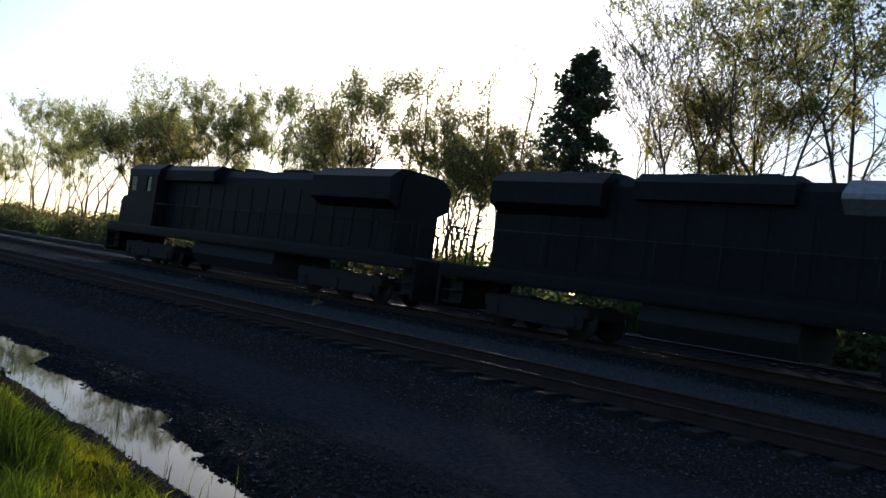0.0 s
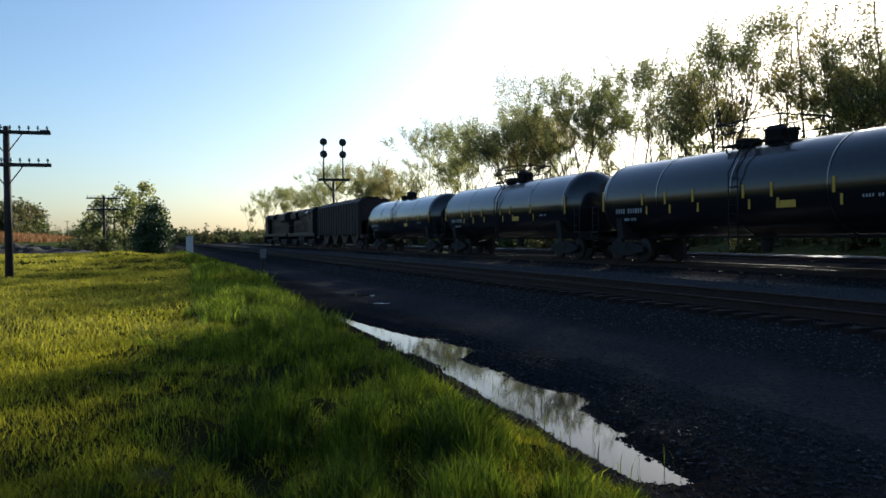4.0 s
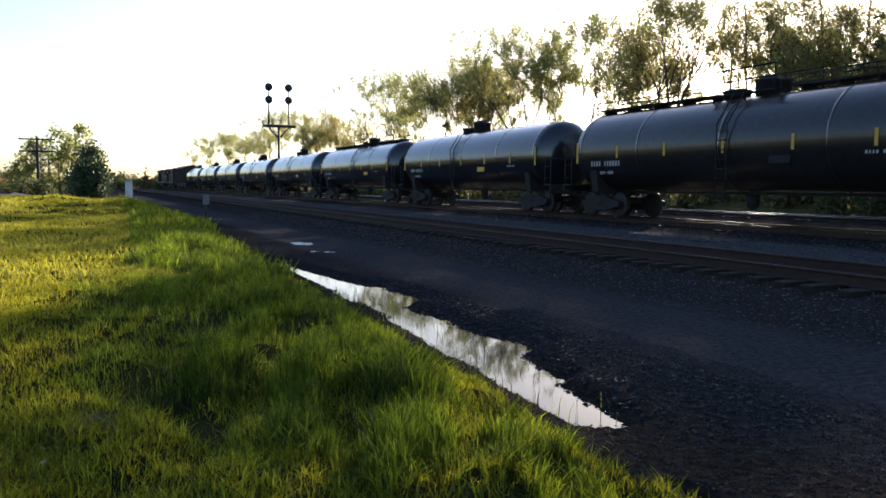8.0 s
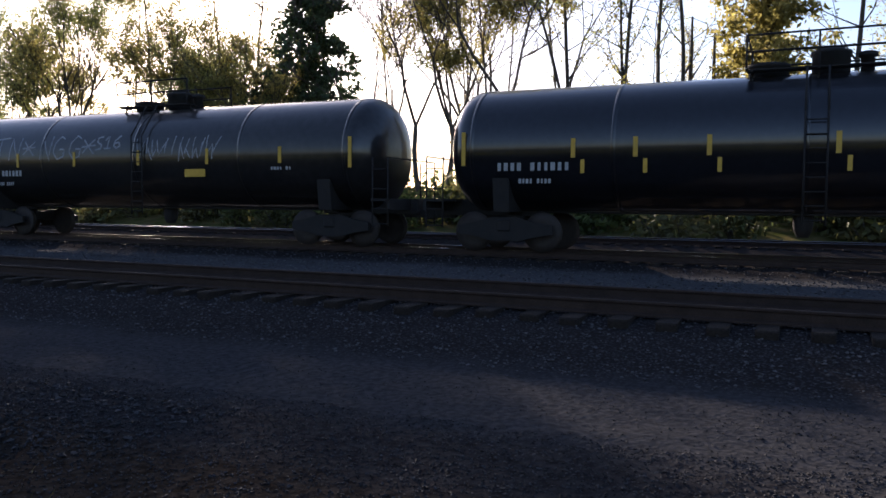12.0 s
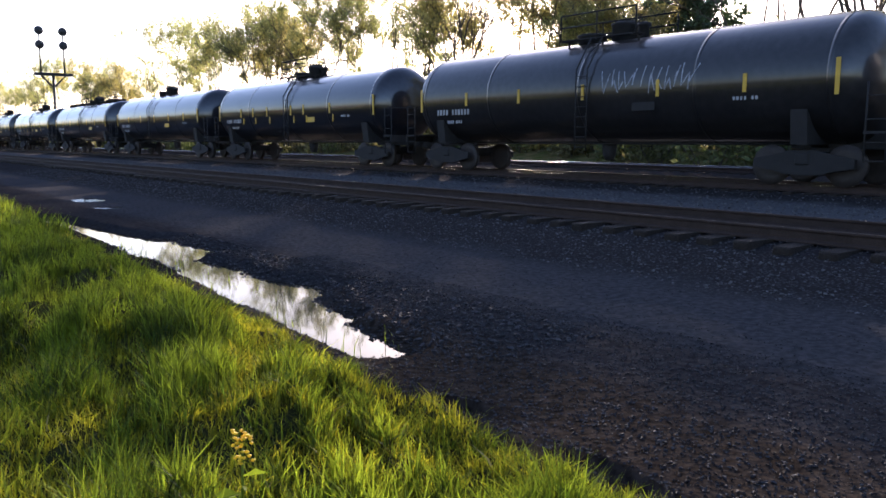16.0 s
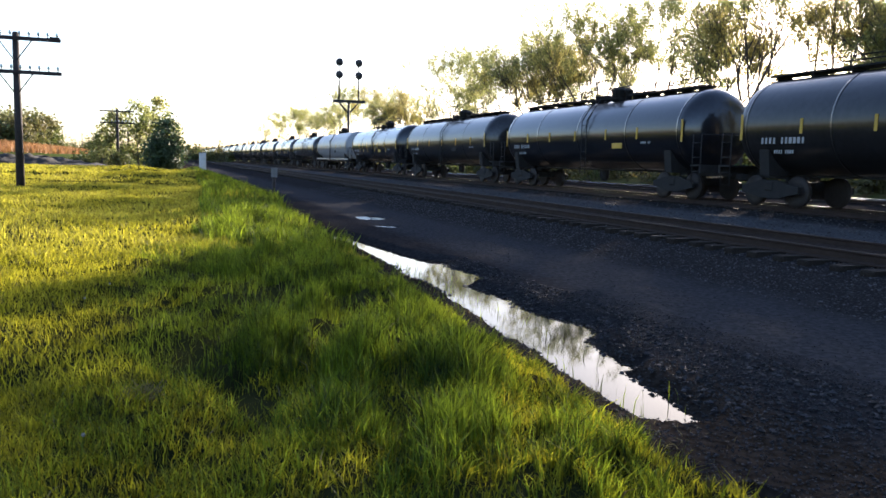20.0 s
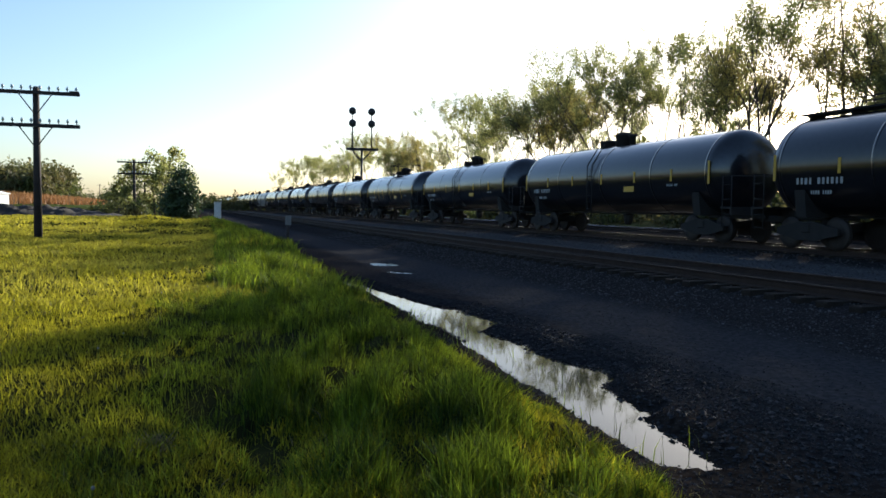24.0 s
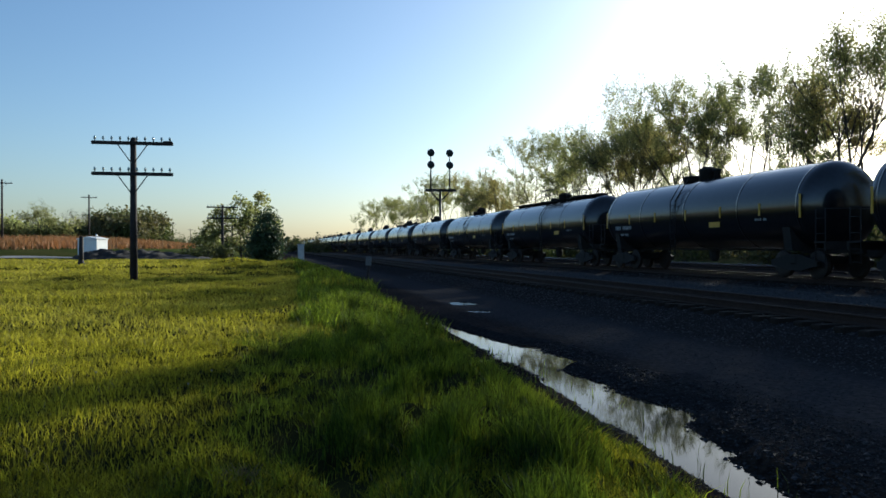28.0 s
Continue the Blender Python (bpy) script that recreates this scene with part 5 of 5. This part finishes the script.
shrub("cedar_bush", "dense dark cedar bush with an upright ragged outline", 0.25, 62, [(0, 0, 1.35, 0.1, 2.6), (0.2, 0.3, 0.95, 1.2, 4.0), (-0.5, 0, 0.8, 0.1, 2.2), (0.7, 0.1, 0.8, 0.1, 2.4)], 30, 0.22, M["needle"], 4, "bush")
shrub("willow_bush", "tall pale green leafy bush behind the cedar", -1.9, 89, [(-2.4, 0, 1.9, 0.5, 5.4), (-0.4, 0.5, 2.0, 0.8, 6.7), (1.8, 0, 2.0, 0.6, 7.0), (0.7, 1, 2.2, 0.3, 5.7), (-3.8, 0.5, 1.2, 0.3, 3.6), (3.0, 0.5, 1.3, 0.3, 4.6)], 30, 0.28, M["leaf"], 6, "bush")
shrub("low_bush", "low green bush at the edge of the field", -4.9, 78, [(0, 0, 1.5, 0, 1.7), (1.6, 0.3, 1.0, 0, 1.2), (-1.8, 0.2, 1.1, 0, 1.1)], 16, 0.2, M["brush"], 8, "bush")

# far field: dirt bank, prairie strip, road and tree belts
def dirt_bank():
    ob = thing("dirt_bank", "dark heap of turned earth along the edge of the field", "dirt bank", kind="stuff")
    r = np.random.default_rng(2)
    xs, ys = np.arange(-17, -2, 0.3), np.arange(72, 80.5, 0.3)
    X, Y = np.meshgrid(xs, ys)
    e = np.clip(1 - ((Y - 76) / 4) ** 2, 0, 1) * np.clip((X + 17) / 2, 0, 1) * np.clip((-2 - X) / 8, 0, 1)
    Z = terrain(X, Y) - 0.15 + e * (0.75 + 0.22 * wave(1.3 * X, 1.3 * Y) + 0.25 * r.random(X.shape))
    nx, ny = len(xs), len(ys)
    i = (np.arange(ny - 1)[:, None] * nx + np.arange(nx - 1)[None, :]).ravel()
    part("heap", quick_mesh("heap", np.stack([X, Y, Z], -1).reshape(-1, 3), np.stack([i, i + 1, i + nx + 1, i + nx], -1), M["dirt"], True), None, ob)


dirt_bank()


def stalks(name, label, x, y, lo, hi, width, material, seed, category="grass", lean=0.25, sink=0.02, power=1.0, rise=1.0):
    """Blades of grass standing at (x, y): bent triangles of two segments."""
    r = np.random.default_rng(seed)
    n = len(x)
    z = terrain(x, y) - sink
    h = (lo + (hi - lo) * r.random(n) ** power) * rise
    a = 2 * np.pi * r.random(n)
    w = width * (0.6 + 0.8 * r.random(n))
    dx, dy = np.cos(a) * w / 2, np.sin(a) * w / 2
    b = 2 * np.pi * r.random(n)
    l1 = h * lean * r.random(n)
    bx, by = np.cos(b) * l1, np.sin(b) * l1
    p = np.stack([x, y, z], -1)
    o = np.stack([dx, dy, 0 * dx], -1)
    mid = p + np.stack([bx * 0.4, by * 0.4, h * 0.55], -1)
    tip = p + np.stack([bx * 1.6, by * 1.6, h], -1)
    v = np.stack([p - o, p + o, mid + 0.7 * o, mid - 0.7 * o, tip], 1).reshape(-1, 3)
    k = 5 * np.arange(n)[:, None]
    f = np.concatenate([k + np.array([[0, 1, 2]]), k + np.array([[0, 2, 3]]), k + np.array([[3, 2, 4]])])
    ob = new(name, quick_mesh(name, v, f, material))
    return tagged(ob, label, category, kind="stuff")


gr = np.random.default_rng(21)


def scatter(count, x0, x1, y0, y1, power=1.0, clump=0.0):
    x, y = x0 + (x1 - x0) * gr.random(count), y0 + (y1 - y0) * gr.random(count) ** power
    if clump:
        keep = wave(x * 1.1 + 2, y * 1.1) + 0.6 * wave(x * 3, y * 3) + gr.normal(0, 0.5, count) > clump
        x, y = x[keep], y[keep]
    return x, y


def edge(y):
    """Where the turf ends towards the puddle."""
    ragged = 0.05 * np.sin(5.3 * y + 0.8 * np.sin(2.1 * y)) + 0.035 * np.sin(13.7 * y + 1.5 * np.sin(4.4 * y)) + 0.02 * np.sin(31 * y)
    return ragged - 0.04 + np.interp(y, [-3, 1.8, 3.9, 5, 7, 10, 13, 16.5, 24, 30, 60], [2.25, 2.5, 2.6, 2.72, 2.86, 3.05, 3.18, 3.3, 3.6, 4.1, 4.2])


x, y = scatter(90000, -60, -4, 60, 190)
far = hill(x, y) > 0.9
stalks("prairie_grass", "strip of dry rust-coloured prairie grass on the rise", x[far][:26000], y[far][:26000], 0.5, 1.3, 0.14, M["tallgrass"], 31)
x, y = scatter(100000, -9, 2.4, -8, 1.25)
m_ = x < edge(y) - 0.1
stalks("verge_grass", "green lawn grass beside the gravel", x[m_], y[m_], 0.05, 0.14, 0.02, M["blade"], 40, lean=0.7)
x, y = scatter(190000, -9, 3.6, 1.2, 13, 1.25)
x, y = x[x < edge(y) - 0.05], y[x < edge(y) - 0.05]
mown = x + 0.35 * wave(x, y) < -0.25
bare = ~mown & (wave(3.3 * x, 2.7 * y + 1) + 0.4 * gr.normal(0, 1, len(x)) < -0.38)  # hollows between the clumps
bare |= ((x - 0.58) / 0.26) ** 2 + ((y - 5.2) / 0.95) ** 2 < 0.9 * gr.random(len(x))
x, y, mown = x[~bare], y[~bare], mown[~bare]
stalks("lawn_grass", "short bright green lawn grass in low sun", x[mown], y[mown], 0.05, 0.13, 0.0095, M["blade"], 32, lean=0.7)
stalks("lush_grass", "uneven lush green grass between lawn and ditch", x[~mown], y[~mown], 0.06, 0.17, 0.0095, M["lush"], 39, lean=0.7)
x, y = scatter(90000, -4.2, 2.75, 1.15, 5.6, 1.1)
m_ = (x < edge(y) - 0.05) & (((x - 0.58) / 0.26) ** 2 + ((y - 5.2) / 0.95) ** 2 > 0.9 * gr.random(len(x)))
stalks("short_turf", "dense short bright turf before the lush bank", x[m_], y[m_], 0.04, 0.11, 0.008, M["blade"], 45, lean=0.8)
x, y = scatter(150000, -16, 4.2, 12, 42, 1.15)
m_ = (x < edge(y) - 0.05) & (x > -0.45 * y)
stalks("field_grass", "mown green field stretching towards the bushes", x[m_], y[m_], 0.06, 0.16, 0.028, M["mown"], 33, lean=0.7)
x, y = scatter(70000, -30, 4.2, 40, 76, 1.1)
m_ = (x < edge(y) - 0.05) & (x > -0.5 * y)
stalks("far_field_grass", "mown green field by the bushes", x[m_], y[m_], 0.08, 0.2, 0.07, M["mown"], 34, lean=0.7)
x, y = scatter(270000, -0.6, 3.6, 1.0, 19, 1.3)
d = edge(y) - x
tuft = np.clip(0.5 + 0.35 * wave(1.5 * x + 2, 1.2 * y) + 0.6 * wave(3.3 * x, 2.7 * y + 1), 0, 1.3)  # clumps with hollows between
m_ = (d > 0) & (d < 2.0 + 0.5 * wave(x, y)) & (gr.random(len(x)) < 0.06 + tuft)
m_ &= ((x - 0.58) / 0.26) ** 2 + ((y - 5.2) / 0.95) ** 2 > 0.9 * gr.random(len(x))
x, y, d, tuft = x[m_], y[m_], d[m_], tuft[m_]
stalks("tall_grass", "tall rank green grass along the ditch", x, y, 0.13, 0.33, 0.0095, M["reed"], 35, lean=0.45, power=1.1, rise=np.clip(d / 0.6, 0.4, 1) * (0.22 + 0.75 * tuft))
x, y = scatter(60000, 0.6, 4.3, 13, 60, 1.2, clump=-0.2)
d = edge(y) - x
m_ = (d > 0) & (d < 2.4)
stalks("bank_grass", "rough grass on the bank by the marker post", x[m_], y[m_], 0.1, 0.4, 0.022, M["reed"], 36, lean=0.5)
x, y = scatter(240, 2.9, 4.1, 4.2, 12.5)
m_ = (x < np.interp(y, *SHORE_LEFT) + 0.45) & (x > edge(y) - 0.1)
stalks("water_sedge", "sparse green sedge standing in the puddle", x[m_], y[m_], 0.08, 0.22, 0.008, M["reed"], 37, lean=0.3)
x, y = scatter(1100, 2.6, 3.6, 3.6, 14)
m_ = (x > edge(y) - 0.12) & (x < np.interp(y, *SHORE_LEFT) - 0.02)
stalks("rim_straw", "dead straw and weed stalks on the muddy rim", x[m_], y[m_], 0.02, 0.07, 0.008, M["blade_dry"], 46, lean=1.2)
x, y = scatter(1600, -8, 3.0, 1.4, 16)
m_ = x < edge(y) - 0.1
stalks("dry_stalks", "scattered dry straw in the lawn", x[m_], y[m_], 0.04, 0.14, 0.012, M["blade_dry"], 38, lean=1.2)


def flower_plant():
    x, y = 1.05, 2.06
    p = thing("flowering_weed", "weed with a head of small yellow flowers in the grass", "flower", at=pose(x, y, float(terrain(x, y))))
    rng = random.Random(2)
    st = Shape().tube((0, 0, -0.02), (0.01, 0, 0.3), 0.005, n=6)
    part("stem", st, M["reed"], p)
    for k in range(40):
        a, r, z = rng.uniform(0, 6.28), rng.uniform(0, 0.036), rng.uniform(0.24, 0.36)
        part("blossom", Shape().lathe([(0, 0.002), (0.003, 0.006), (0.007, 0.008), (0.01, 0.003)], (0.01 + r * math.cos(a), r * math.sin(a), z), "z", 7), M["petal"], p)
    lf = Shape()
    for k in range(6):
        a = k * 1.05
        lf.add([(0, 0, 0.05 + 0.03 * k), (0.06 * math.cos(a), 0.06 * math.sin(a), 0.09 + 0.03 * k), (0.1 * math.cos(a + 0.25), 0.1 * math.sin(a + 0.25), 0.07 + 0.03 * k), (0.05 * math.cos(a + 0.5), 0.05 * math.sin(a + 0.5), 0.06 + 0.03 * k)], [(0, 1, 2, 3)])
    part("leaves", lf, M["reed"], p)


flower_plant()


def clod():
    x, y = -0.05, 5.15
    c = thing("dead_tuft", "brown clod of dead grass lying in the lawn", "tuft", at=pose(x, y, float(terrain(x, y))))
    r = random.Random(6)
    part("clod", Shape().lathe([(-0.03, 0.1), (0.02, 0.09), (0.045, 0.06), (0.055, 0.02)], (0, 0, 0), "z", 11), M["dirt"], c)
    st = Shape()
    for k in range(150):
        a, q = r.uniform(0, 6.28), r.uniform(0, 0.12)
        p = Vector((q * math.cos(a), q * math.sin(a), 0.03))
        e = p + Vector((r.uniform(-0.09, 0.09), r.uniform(-0.09, 0.09), r.uniform(0.02, 0.08)))
        st.tube(p, e, 0.005, 0.002, 3, False)
    part("straw", st, M["blade_dry"], c)


clod()


def dandelions():
    """A few seed heads among the blades."""
    rng = random.Random(44)
    first = None
    for k in range(10):
        x, y = rng.uniform(-2.2, 2.2), rng.uniform(3.6, 13)
        m = pose(x, y, float(terrain(x, y)), rng.uniform(-9, 9), rng.uniform(-9, 9), 0)
        if first:
            copy_thing(first, m)
            continue
        first = thing("dandelion", "small white dandelion seed head in the lawn", "flower", "dandelions in the lawn", at=m)
        part("stem", Shape().tube((0, 0, -0.02), (0.01, 0, 0.17), 0.003, n=5), M["reed"], first)
        part("seed_head", Shape().lathe([(-0.01, 0.002), (-0.007, 0.007), (0, 0.01), (0.007, 0.007), (0.01, 0.002)], (0.01, 0, 0.18), "z", 9), M["plate"], first)


dandelions()


def far_belt(name, label, spots, seed, material):
    return thicket(name, label, spots, 30, 0.55, material, seed, "far trees", 0.8)


fr = random.Random(14)
def belt(y, a, b, lo, hi, count):
    return [(fr.uniform(a, b) * y, y + fr.uniform(-14, 14), fr.uniform(1.8, 3.4), fr.uniform(lo, hi)) for _ in range(count)]


far_belt("far_tree_belt", "distant belt of green trees beyond the field", belt(190, -0.31, -0.215, 4.0, 6.6, 30) + belt(190, -0.5, -0.31, 4, 8, 40), 15, M["leaf"])
far_belt("far_thicket", "distant thicket of half-bare trees beyond the field", belt(175, -0.2, -0.122, 5.0, 8.2, 42), 17, M["brush"])
far_belt("horizon_trees", "thin line of trees on the horizon", [(fr.uniform(-400, 40), fr.uniform(420, 520), fr.uniform(5, 9), fr.uniform(5, 10)) for _ in range(90)], 16, M["brush"])
oak = copy_thing(TREES[5], pose(-44.6, 178, 1.2, 0, 0, 40))
oak.scale = (0.72, 0.72, 0.62)
bare = copy_thing(TREES[3], pose(-38.5, 185, 1.2, 0, 0, 10))
bare.scale = (0.5, 0.5, 0.52)
tagged(bare, "small bare tree standing among far bushes", "tree", "trees of the far field")
tagged(oak, "round spreading tree standing above the far field", "tree", "trees of the far field")


def country_road():
    xs = np.linspace(-130, -15, 60)
    v = [(x, yc + d, float(terrain(x, yc + d)) + 0.04) for x in xs for yc in (83 + 0.1 * (x + 15),) for d in (-3.2, 3.2)]
    f = [(2 * i, 2 * i + 2, 2 * i + 3, 2 * i + 1) for i in range(len(xs) - 1)]
    tagged(new("road", quick_mesh("road", v, f, M["asphalt"])), "pale country road passing behind the lawn", "road", kind="structure")


country_road()


# ---------------------------------------------------------------- the train rolls
# the train's run ahead of an even pace, in metres, as its couplings stretch and close
SLACK = [(0.0, 1.9), (1.0, 1.35), (2.0, 1.4), (4.0, 1.1), (8.0, 0.45), (10.0, 0.4), (12.0, 1.3), (13.0, 1.6), (14.2, 1.2), (17.0, -0.35), (19.0, -0.6), (21.0, -0.4), (23.0, -0.2), (25.0, 0.1), (28.0, 1.1)]


def motions():
    for ob, y in TRAIN:
        walk(ob, [(t, pose(TRAIN_X, y + SPEED * t + slack, 0)) for t, slack in SLACK])


motions()
